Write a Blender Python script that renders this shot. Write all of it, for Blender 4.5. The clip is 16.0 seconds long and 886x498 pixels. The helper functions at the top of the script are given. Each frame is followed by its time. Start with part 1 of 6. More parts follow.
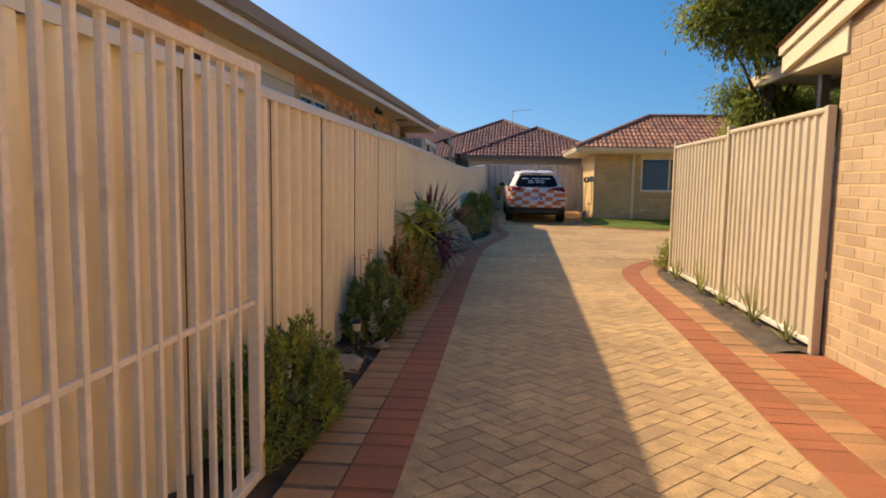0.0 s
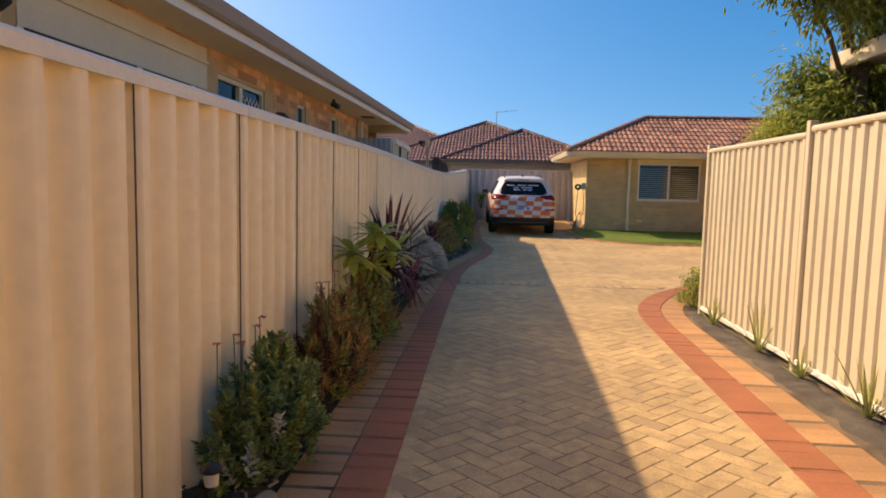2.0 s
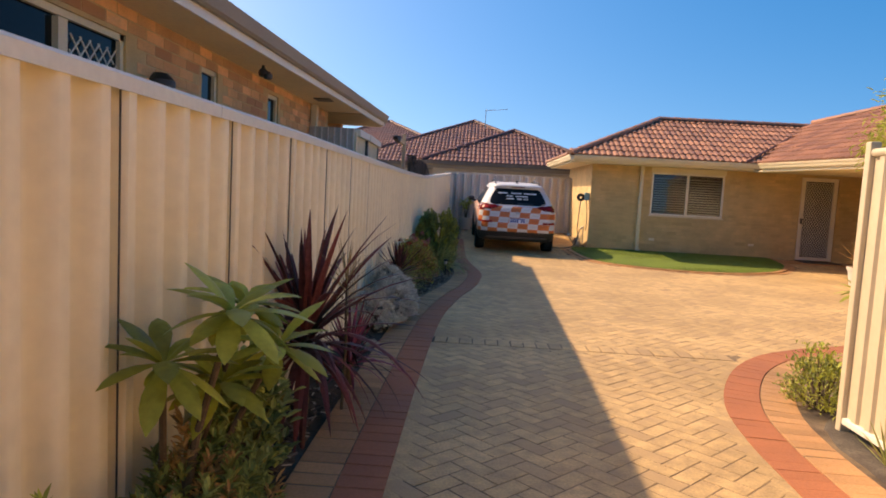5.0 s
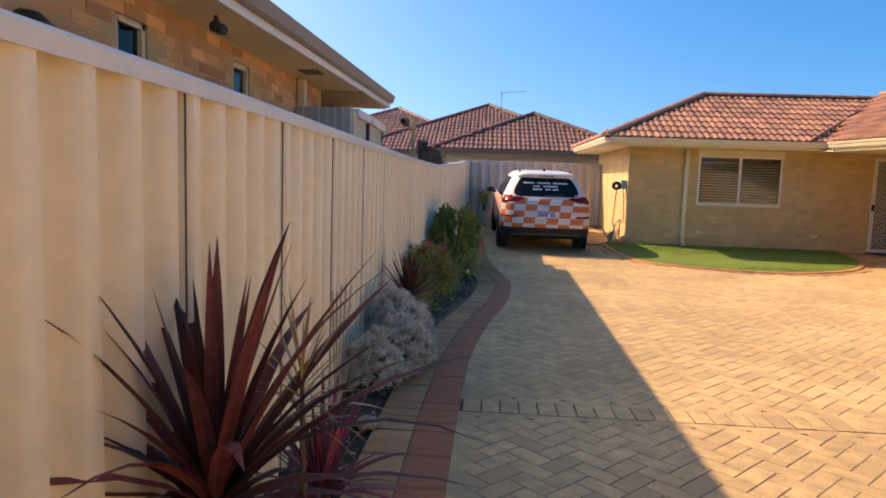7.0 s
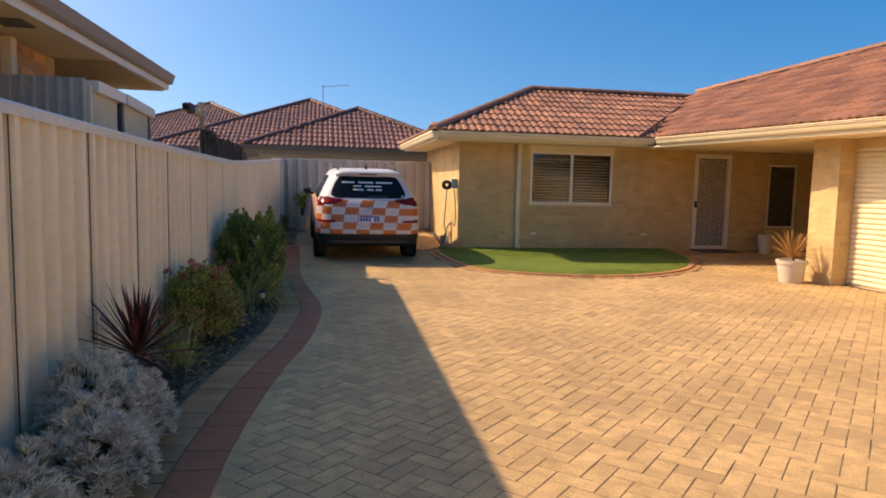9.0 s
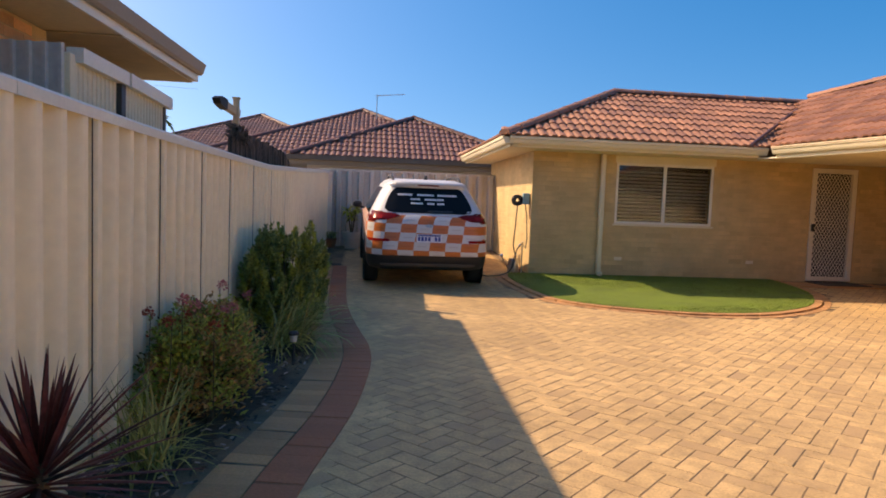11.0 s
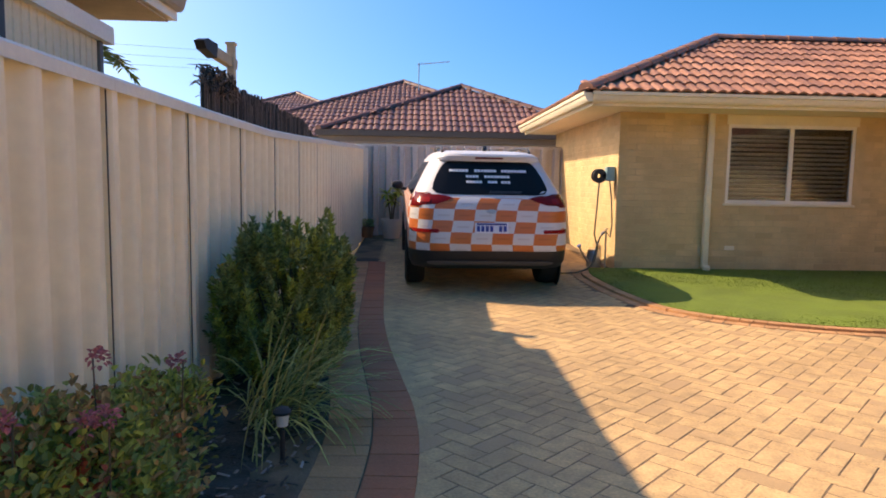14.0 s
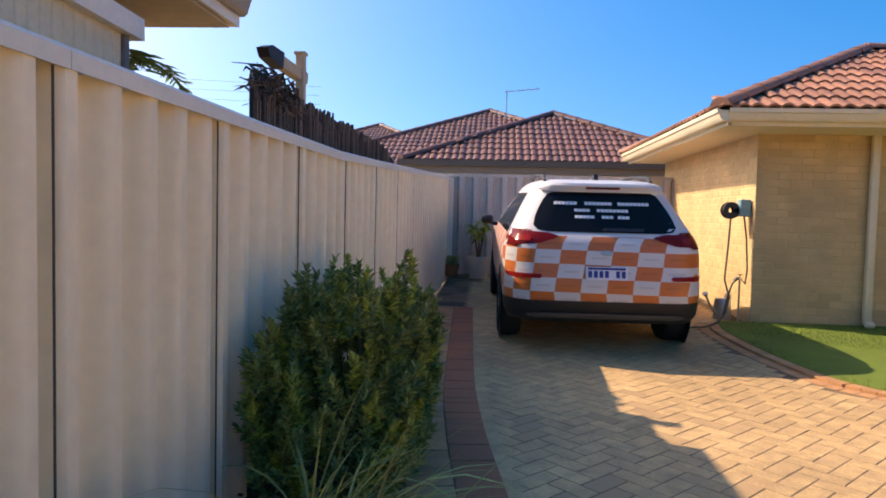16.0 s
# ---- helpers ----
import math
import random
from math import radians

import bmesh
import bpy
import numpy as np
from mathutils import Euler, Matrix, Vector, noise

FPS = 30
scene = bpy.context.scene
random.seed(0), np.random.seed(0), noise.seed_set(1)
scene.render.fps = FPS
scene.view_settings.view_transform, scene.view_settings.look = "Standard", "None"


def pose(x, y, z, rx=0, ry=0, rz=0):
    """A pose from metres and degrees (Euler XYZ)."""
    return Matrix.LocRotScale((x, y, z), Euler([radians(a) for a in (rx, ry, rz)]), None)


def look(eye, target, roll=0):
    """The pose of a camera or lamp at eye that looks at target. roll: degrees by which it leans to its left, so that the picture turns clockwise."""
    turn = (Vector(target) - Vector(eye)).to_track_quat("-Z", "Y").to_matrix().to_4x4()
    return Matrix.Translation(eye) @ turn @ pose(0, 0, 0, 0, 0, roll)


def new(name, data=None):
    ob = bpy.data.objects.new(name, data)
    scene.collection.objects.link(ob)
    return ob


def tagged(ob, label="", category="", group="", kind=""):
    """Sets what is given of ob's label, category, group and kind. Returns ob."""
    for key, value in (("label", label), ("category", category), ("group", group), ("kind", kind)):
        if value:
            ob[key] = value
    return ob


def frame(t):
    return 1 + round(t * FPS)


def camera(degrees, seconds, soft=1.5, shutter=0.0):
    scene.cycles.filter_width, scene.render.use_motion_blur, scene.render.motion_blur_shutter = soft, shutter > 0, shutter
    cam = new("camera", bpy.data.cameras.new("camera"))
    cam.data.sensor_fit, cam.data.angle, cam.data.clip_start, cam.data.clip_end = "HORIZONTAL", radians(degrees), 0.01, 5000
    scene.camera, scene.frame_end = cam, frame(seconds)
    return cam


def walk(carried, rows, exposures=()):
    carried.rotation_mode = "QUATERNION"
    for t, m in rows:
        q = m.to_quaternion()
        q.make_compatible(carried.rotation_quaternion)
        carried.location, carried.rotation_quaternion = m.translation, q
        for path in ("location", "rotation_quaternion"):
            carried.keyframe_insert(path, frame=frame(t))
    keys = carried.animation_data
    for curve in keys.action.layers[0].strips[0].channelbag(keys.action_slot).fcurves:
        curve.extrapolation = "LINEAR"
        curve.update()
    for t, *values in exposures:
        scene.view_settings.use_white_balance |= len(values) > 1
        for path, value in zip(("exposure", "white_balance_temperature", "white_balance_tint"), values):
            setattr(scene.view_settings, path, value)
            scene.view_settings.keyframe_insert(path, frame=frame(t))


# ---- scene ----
cam = camera(67.8, 16.0, soft=1.8)
PATH = [
    (0, (0.268, 0.207, 1.258), (0.076, 2.188, 1.058), 0.9),
    (0.5, (0.272, 0.777, 1.257), (0.058, 2.756, 1.064), 0.6),
    (1, (0.274, 1.287, 1.277), (0.037, 3.263, 1.079), 1.1),
    (1.5, (0.265, 1.811, 1.298), (0.087, 3.795, 1.118), 1.8),
    (2, (0.246, 2.444, 1.355), (0.106, 4.431, 1.166), 1.3),
    (2.5, (0.199, 2.949, 1.392), (0.073, 4.941, 1.276), 0.8),
    (3, (0.2, 3.565, 1.366), (0.079, 5.557, 1.225), -0.4),
    (3.5, (0.221, 4.102, 1.381), (0.083, 6.088, 1.185), 0.6),
    (4, (0.256, 4.651, 1.384), (0.181, 6.639, 1.187), 0.5),
    (4.5, (0.214, 5.09, 1.412), (0.124, 7.082, 1.249), 3.2),
    (6.8, (-0.055, 7.464, 1.443), (-0.144, 9.442, 1.156), 2.0),
    (7, (-0.064, 7.629, 1.453), (-0.187, 9.614, 1.242), 1.9),
    (7.5, (0.0, 8.066, 1.43), (-0.098, 10.058, 1.28), 2.6),
    (8, (0.077, 8.511, 1.437), (0.018, 10.505, 1.301), 2.9),
    (8.5, (0.262, 8.923, 1.395), (0.597, 10.881, 1.165), 2.4),
    (8.8, (0.29, 9.24, 1.40), (0.724, 11.182, 1.205), 1.6),
    (9, (0.314, 9.466, 1.405), (0.682, 11.423, 1.215), 1.3),
    (9.2, (0.284, 9.614, 1.412), (0.57, 11.588, 1.27), 1.2),
    (11.3, (0.305, 11.63, 1.317), (0.497, 13.616, 1.179), 2.6),
    (11.5, (0.344, 11.791, 1.325), (0.427, 13.783, 1.17), 2.3),
    (12, (0.378, 12.066, 1.349), (0.425, 14.061, 1.203), 2.2),
    (12.5, (0.409, 12.477, 1.337), (0.484, 14.47, 1.193), 2.1),
    (13, (0.366, 12.89, 1.299), (0.38, 14.884, 1.139), 4.6),
    (13.5, (0.413, 13.315, 1.265), (0.619, 15.291, 1.034), 2.0),
    (14, (0.297, 13.717, 1.277), (0.388, 15.705, 1.081), 1.0),
    (14.5, (0.155, 14.046, 1.278), (0.063, 16.034, 1.077), -0.1),
    (15, (0.166, 14.36, 1.299), (-0.007, 16.346, 1.142), -0.1),
    (15.5, (0.161, 14.683, 1.284), (-0.012, 16.672, 1.179), 2.3),
    (16, (0.134, 14.957, 1.29), (-0.017, 16.949, 1.188), 1.4),
]
walk(cam, [(t, look(eye, target, roll)) for t, eye, target, roll in PATH],
     exposures=[(0.0, 0.97, 7900, 22), (1.0, 1.05, 7600, 22), (2.5, 1.13, 8200, 25), (4.5, 1.24, 8350, 28), (7.0, 1.47, 8250, 29), (9.0, 1.15, 8300, 28), (12.5, 1.38, 8050, 29), (14.5, 1.52, 7700, 28), (16.0, 1.48, 7450, 28)])

# ---- world, sun, exposure ----
SUN = Vector((1.077, -0.474, -1.0)).normalized()
world = bpy.data.worlds.new("sky")
scene.world = world
world.use_nodes = True
wn = world.node_tree.nodes
sky = wn.new("ShaderNodeTexSky")
sky.sky_type, sky.sun_disc = "NISHITA", False
sky.sun_elevation, sky.sun_rotation = radians(40), radians(-66.2)
sky.air_density, sky.dust_density, sky.ozone_density = 1.0, 1.7, 1.6
sky.altitude = 0
wn["Background"].inputs[1].default_value = 0.105
# a clear dry sky: the pale band at the horizon lies low, behind the roofs
where = wn.new("ShaderNodeTexCoord")
lift = wn.new("ShaderNodeVectorMath")
lift.operation = "ADD"
lift.inputs[1].default_value = (0, 0, 0.17)
unit = wn.new("ShaderNodeVectorMath")
unit.operation = "NORMALIZE"
world.node_tree.links.new(where.outputs["Generated"], lift.inputs[0])
world.node_tree.links.new(lift.outputs[0], unit.inputs[0])
world.node_tree.links.new(unit.outputs[0], sky.inputs["Vector"])
deep = wn.new("ShaderNodeHueSaturation")
deep.inputs["Saturation"].default_value = 1.6
world.node_tree.links.new(sky.outputs[0], deep.inputs["Color"])
hue = wn.new("ShaderNodeMix")
hue.data_type, hue.blend_type = "RGBA", "MULTIPLY"
hue.inputs["Factor"].default_value = 1.0
hue.inputs["B"].default_value = (0.91, 0.985, 0.95, 1)
world.node_tree.links.new(deep.outputs[0], hue.inputs["A"])
world.node_tree.links.new(hue.outputs["Result"], wn["Background"].inputs[0])
lamp = bpy.data.lights.new("sun", "SUN")
lamp.energy, lamp.angle, lamp.color = 2.3, radians(0.55), (1.0, 0.91, 0.67)
sun = new("sun", lamp)
sun.matrix_world = Matrix.Translation((-20, 9, 25)) @ SUN.to_track_quat("-Z", "Y").to_matrix().to_4x4()


# ---- materials ----
def mat(name, base, rough=0.7, var=0.14, scale=2.5, fine=60.0, bump=0.15, metal=0.0, rnd="", amount=0.2, stain=None, stain_at=(0.55, 0.75), spec=0.5, through_light=0.0, wide=0.0):
    m = bpy.data.materials.new(name)
    m.use_nodes = True
    nt = m.node_tree
    b = nt.nodes["Principled BSDF"]
    b.inputs["Roughness"].default_value = rough
    b.inputs["Metallic"].default_value = metal
    b.inputs["Specular IOR Level"].default_value = spec
    geo = nt.nodes.new("ShaderNodeNewGeometry")

    def noise_of(s, detail):
        n = nt.nodes.new("ShaderNodeTexNoise")
        n.inputs["Scale"].default_value, n.inputs["Detail"].default_value = s, detail
        nt.links.new(geo.outputs["Position"], n.inputs["Vector"])
        return n.outputs["Fac"]

    def mix(kind, fac, a, c):
        n = nt.nodes.new("ShaderNodeMix")
        n.data_type, n.blend_type = "RGBA", kind
        for socket, v in ((n.inputs["Factor"], fac), (n.inputs["A"], a), (n.inputs["B"], c)):
            if hasattr(v, "is_linked"):
                nt.links.new(v, socket)
            elif isinstance(v, tuple):
                socket.default_value = (*v, 1)
            else:
                socket.default_value = v
        return n.outputs["Result"]

    def ranged(v, lo, hi, low_in=0.3, high_in=0.7):
        n = nt.nodes.new("ShaderNodeMapRange")
        n.inputs["From Min"].default_value, n.inputs["From Max"].default_value = low_in, high_in
        n.inputs["To Min"].default_value, n.inputs["To Max"].default_value = lo, hi
        nt.links.new(v, n.inputs["Value"])
        return n.outputs["Result"]

    big, small = noise_of(scale, 4), noise_of(fine, 3)
    col = mix("MULTIPLY", 1.0, tuple(base), ranged(big, 1 - var, 1 + var))
    col = mix("MULTIPLY", 1.0, col, ranged(small, 1 - var * 0.8, 1 + var * 0.8))
    if wide:
        col = mix("MULTIPLY", 1.0, col, ranged(noise_of(0.7, 5), 1 - wide, 1 + wide))
    if rnd:
        if rnd == "object":
            n = nt.nodes.new("ShaderNodeObjectInfo").outputs["Random"]
        else:
            n = geo.outputs["Random Per Island"]
        col = mix("MULTIPLY", 1.0, col, ranged(n, 1 - amount, 1 + amount, 0, 1))
        if stain is not None and rnd:
            hue = nt.nodes.new("ShaderNodeMath")
            hue.operation = "FRACT"
            times = nt.nodes.new("ShaderNodeMath")
            times.operation = "MULTIPLY"
            times.inputs[1].default_value = 17.31
            nt.links.new(n, times.inputs[0])
            nt.links.new(times.outputs[0], hue.inputs[0])
            col = mix("MIX", ranged(hue.outputs[0], 0, 0.85, stain_at[0], 1.0), col, tuple(stain))
    elif stain is not None:
        col = mix("MIX", ranged(noise_of(scale * 0.6, 5), 0, 0.8, *stain_at), col, tuple(stain))
    nt.links.new(col, b.inputs["Base Color"])
    nt.links.new(ranged(big, max(rough - 0.08, 0.02), min(rough + 0.08, 1)), b.inputs["Roughness"])
    if bump:
        bn = nt.nodes.new("ShaderNodeBump")
        bn.inputs["Strength"].default_value, bn.inputs["Distance"].default_value = bump, 0.01
        nt.links.new(small, bn.inputs["Height"])
        nt.links.new(bn.outputs[0], b.inputs["Normal"])
    if through_light:
        tr = nt.nodes.new("ShaderNodeBsdfTranslucent")
        nt.links.new(col, tr.inputs["Color"])
        ms = nt.nodes.new("ShaderNodeMixShader")
        ms.inputs[0].default_value = through_light
        nt.links.new(b.outputs[0], ms.inputs[1])
        nt.links.new(tr.outputs[0], ms.inputs[2])
        nt.links.new(ms.outputs[0], nt.nodes["Material Output"].inputs[0])
    return m


def glass_mat(name, tint=(0.008, 0.009, 0.010), rough=0.05):
    m = bpy.data.materials.new(name)
    m.use_nodes = True
    b = m.node_tree.nodes["Principled BSDF"]
    b.inputs["Base Color"].default_value = (*tint, 1)
    b.inputs["Roughness"].default_value = rough
    b.inputs["Specular IOR Level"].default_value = 0.16
    return m


M = dict(
    paver=mat("paver", (0.539, 0.349, 0.161), 0.78, 0.2, 9, 70, 0.5, rnd="object", amount=0.07, stain=(0.42, 0.27, 0.135), stain_at=(0.8, 1), wide=0.2),
    paver_far=mat("paver_far", (0.539, 0.349, 0.161), 0.78, 0.2, 9, 70, 0.5, rnd="island", amount=0.07, stain=(0.42, 0.27, 0.135), stain_at=(0.8, 1), wide=0.2),
    red_brick=mat("red_brick", (0.41, 0.14, 0.06), 0.8, 0.14, 2, 90, 0.3, rnd="object", amount=0.05),
    cream_brick=mat("cream_brick", (0.477, 0.245, 0.105), 0.78, 0.16, 2, 90, 0.35, rnd="object", amount=0.18),
    joint=mat("joint_sand", (0.21, 0.14, 0.08), 0.95, 0.3, 3, 120, 0.5, stain=(0.05, 0.035, 0.025), stain_at=(0.5, 0.62)),
    joint_red=mat("joint_red", (0.32, 0.115, 0.05), 0.95, 0.3, 3, 120, 0.5),
    leaf_magenta=mat("leaf_magenta", (0.27, 0.06, 0.085), 0.4, 0.25, 5, 40, 0.1, rnd="island", amount=0.5, through_light=0.25, spec=0.2),
    soil=mat("soil", (0.075, 0.046, 0.03), 0.95, 0.45, 5, 70, 1.0, stain=(0.12, 0.10, 0.085), stain_at=(0.5, 0.7)),
    sandy=mat("sandy_soil", (0.12, 0.095, 0.07), 0.95, 0.35, 6, 80, 1.0, stain=(0.07, 0.05, 0.04), stain_at=(0.45, 0.65)),
    mulch=mat("mulch", (0.09, 0.062, 0.05), 0.9, 0.4, 5, 60, 0.5, rnd="island", amount=0.6, stain=(0.5, 0.45, 0.4), stain_at=(0.72, 1)),
    land=mat("land", (0.16, 0.13, 0.08), 0.95, 0.3, 0.2, 5, 0.3, stain=(0.07, 0.10, 0.03)),
    turf=mat("turf", (0.125, 0.185, 0.02), 0.9, 0.2, 2, 150, 0.6, rnd="island", amount=0.3),
    # same cream as the right fence, lightened in colour to offset the shade
    fence_cream_shade=mat("fence_cream_shade", (0.92, 0.80, 0.57), 0.42, 0.05, 1.5, 15, 0.04, spec=0.5),
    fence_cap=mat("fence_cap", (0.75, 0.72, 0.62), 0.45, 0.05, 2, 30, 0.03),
    # sunlit copy of the cream paint, set darker than the shaded left one
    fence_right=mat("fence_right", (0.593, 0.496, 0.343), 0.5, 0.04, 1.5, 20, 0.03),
    fence_grey=mat("fence_grey", (0.53, 0.50, 0.45), 0.7, 0.10, 1.5, 25, 0.06),
    dark_gap=mat("dark_channel", (0.10, 0.08, 0.065), 0.8, 0.1, 3, 30, 0.0),
    white=mat("white_paint", (0.82, 0.75, 0.63), 0.45, 0.05, 3, 40, 0.05),
    gate=mat("gate_paint", (0.86, 0.78, 0.66), 0.5, 0.08, 6, 60, 0.1, stain=(0.55, 0.43, 0.33), stain_at=(0.66, 0.8)),
    cream=mat("cream_paint", (0.76, 0.66, 0.45), 0.5, 0.05, 3, 40, 0.05),
    soffit=mat("soffit", (0.82, 0.70, 0.50), 0.8, 0.06, 1, 20, 0.05),
    brick=mat("house_brick", (0.62, 0.44, 0.215), 0.85, 0.14, 3, 80, 0.4, rnd="object", amount=0.06, stain=(0.52, 0.355, 0.17), stain_at=(0.86, 1)),
    brick_far=mat("house_brick_far", (0.62, 0.44, 0.215), 0.85, 0.14, 3, 80, 0.4, rnd="island", amount=0.06, stain=(0.52, 0.355, 0.17), stain_at=(0.86, 1)),
    mortar=mat("mortar", (0.60, 0.43, 0.22), 0.95, 0.12, 4, 90, 0.4),
    brick_pink=mat("pink_brick", (0.52, 0.37, 0.225), 0.85, 0.14, 3, 80, 0.4, rnd="object", amount=0.09, stain=(0.42, 0.27, 0.16), stain_at=(0.7, 1)),
    brick_red=mat("blend_brick", (0.72, 0.40, 0.19), 0.85, 0.16, 3, 80, 0.4, rnd="object", amount=0.25, stain=(0.48, 0.22, 0.10), stain_at=(0.6, 1)),
    tile=mat("roof_tile", (0.345, 0.155, 0.088), 0.62, 0.16, 1.5, 50, 0.3, rnd="object", amount=0.2, stain=(0.2, 0.088, 0.06), stain_at=(0.6, 1)),
    tile_far=mat("roof_tile_far", (0.345, 0.155, 0.088), 0.62, 0.16, 1.5, 50, 0.3, rnd="island", amount=0.2, stain=(0.2, 0.088, 0.06), stain_at=(0.6, 1)),
    tile_dark=mat("brown_tile", (0.17, 0.072, 0.052), 0.5, 0.16, 1.0, 50, 0.3, rnd="island", amount=0.18),
    gutter_grey=mat("gutter_grey", (0.13, 0.115, 0.10), 0.5, 0.06, 2, 30, 0.02),
    gutter_tan=mat("gutter_tan", (0.30, 0.255, 0.20), 0.5, 0.06, 2, 30, 0.02),
    metal_dark=mat("dark_metal", (0.03, 0.03, 0.03), 0.45, 0.1, 5, 50, 0.05),
    metal_grey=mat("grey_metal", (0.45, 0.45, 0.44), 0.35, 0.08, 5, 50, 0.03, metal=0.8),
    plastic_black=mat("black_plastic", (0.018, 0.018, 0.02), 0.55, 0.1, 5, 60, 0.1),
    rubber=mat("rubber", (0.02, 0.02, 0.02), 0.85, 0.15, 8, 60, 0.2),
    glass=glass_mat("window_glass"),
    blind=mat("shutter_slat", (0.72, 0.68, 0.60), 0.5, 0.05, 3, 40, 0.03),
    door_dark=mat("door_dark", (0.06, 0.045, 0.035), 0.6, 0.1, 4, 40, 0.05),
    leaf_dark=mat("leaf_dark", (0.25, 0.31, 0.125), 0.55, 0.2, 4, 40, 0.1, rnd="island", amount=0.45, through_light=0.25, spec=0.2),
    leaf_mid=mat("leaf_mid", (0.33, 0.37, 0.115), 0.55, 0.2, 4, 40, 0.1, rnd="island", amount=0.45, stain=(0.206, 0.172, 0.043), stain_at=(0.7, 1), through_light=0.3, spec=0.2),
    leaf_lime=mat("leaf_lime", (0.444, 0.463, 0.095), 0.42, 0.15, 4, 30, 0.1, rnd="island", amount=0.35, through_light=0.3, spec=0.2),
    leaf_tree=mat("leaf_tree", (0.255, 0.297, 0.0731), 0.5, 0.2, 2, 40, 0.1, rnd="island", amount=0.4, through_light=0.5, spec=0.2),
    leaf_dry=mat("leaf_dry", (0.48, 0.28, 0.11), 0.7, 0.2, 4, 40, 0.1, rnd="island", amount=0.45, through_light=0.2, spec=0.2),
    leaf_silver=mat("leaf_silver", (0.688, 0.671, 0.585), 0.8, 0.12, 5, 60, 0.1, rnd="island", amount=0.3, through_light=0.15, spec=0.2),
    leaf_red=mat("leaf_red", (0.16, 0.045, 0.04), 0.4, 0.25, 5, 40, 0.1, rnd="island", amount=0.55, stain=(0.21, 0.055, 0.04), stain_at=(0.6, 1), through_light=0.2, spec=0.2),
    leaf_grass=mat("leaf_grass", (0.392, 0.402, 0.134), 0.5, 0.2, 5, 40, 0.1, rnd="island", amount=0.4, stain=(0.292, 0.224, 0.103), stain_at=(0.75, 1), through_light=0.25, spec=0.2),
    flower_pink=mat("flower_pink", (0.62, 0.20, 0.20), 0.6, 0.2, 8, 40, 0.0, rnd="island", amount=0.3, through_light=0.3),
    flower_red=mat("flower_red", (0.40, 0.07, 0.03), 0.6, 0.2, 8, 40, 0.0, rnd="island", amount=0.3, through_light=0.3),
    leaf_broad=mat("leaf_broad", (0.40, 0.41, 0.065), 0.4, 0.2, 6, 30, 0.1, rnd="object", amount=0.35, stain=(0.396, 0.378, 0.0602), stain_at=(0.7, 1), through_light=0.3, spec=0.2),
    leaf_straw=mat("leaf_straw", (0.43, 0.31, 0.155), 0.75, 0.2, 5, 40, 0.1, rnd="island", amount=0.4, through_light=0.15, spec=0.2),
    stem=mat("stem", (0.13, 0.085, 0.05), 0.85, 0.25, 6, 60, 0.3),
    bark=mat("bark", (0.12, 0.085, 0.06), 0.9, 0.3, 4, 40, 0.6),
    brush=mat("brushwood", (0.13, 0.095, 0.075), 0.9, 0.3, 5, 60, 0.3, rnd="island", amount=0.6),
    stone=mat("stone", (0.323, 0.254, 0.177), 0.85, 0.2, 8, 60, 0.6),
    terracotta=mat("terracotta", (0.30, 0.12, 0.06), 0.8, 0.15, 5, 60, 0.2),
    pot_white=mat("pot_white", (0.601, 0.554, 0.477), 0.6, 0.08, 5, 60, 0.1),
    teal=mat("teal_plastic", (0.20, 0.36, 0.38), 0.5, 0.08, 5, 60, 0.05),
    green_hose=mat("hose_rubber", (0.05, 0.06, 0.05), 0.5, 0.1, 5, 60, 0.05),
    timber=mat("timber", (0.50, 0.40, 0.27), 0.7, 0.12, 5, 60, 0.15),
    render=mat("grey_render", (0.55, 0.53, 0.50), 0.8, 0.08, 2, 40, 0.1),
    screen=mat("screen_sheet", (0.74, 0.65, 0.46), 0.6, 0.06, 2, 30, 0.04),
)


# ---- building tools ----
ORIGIN = {}


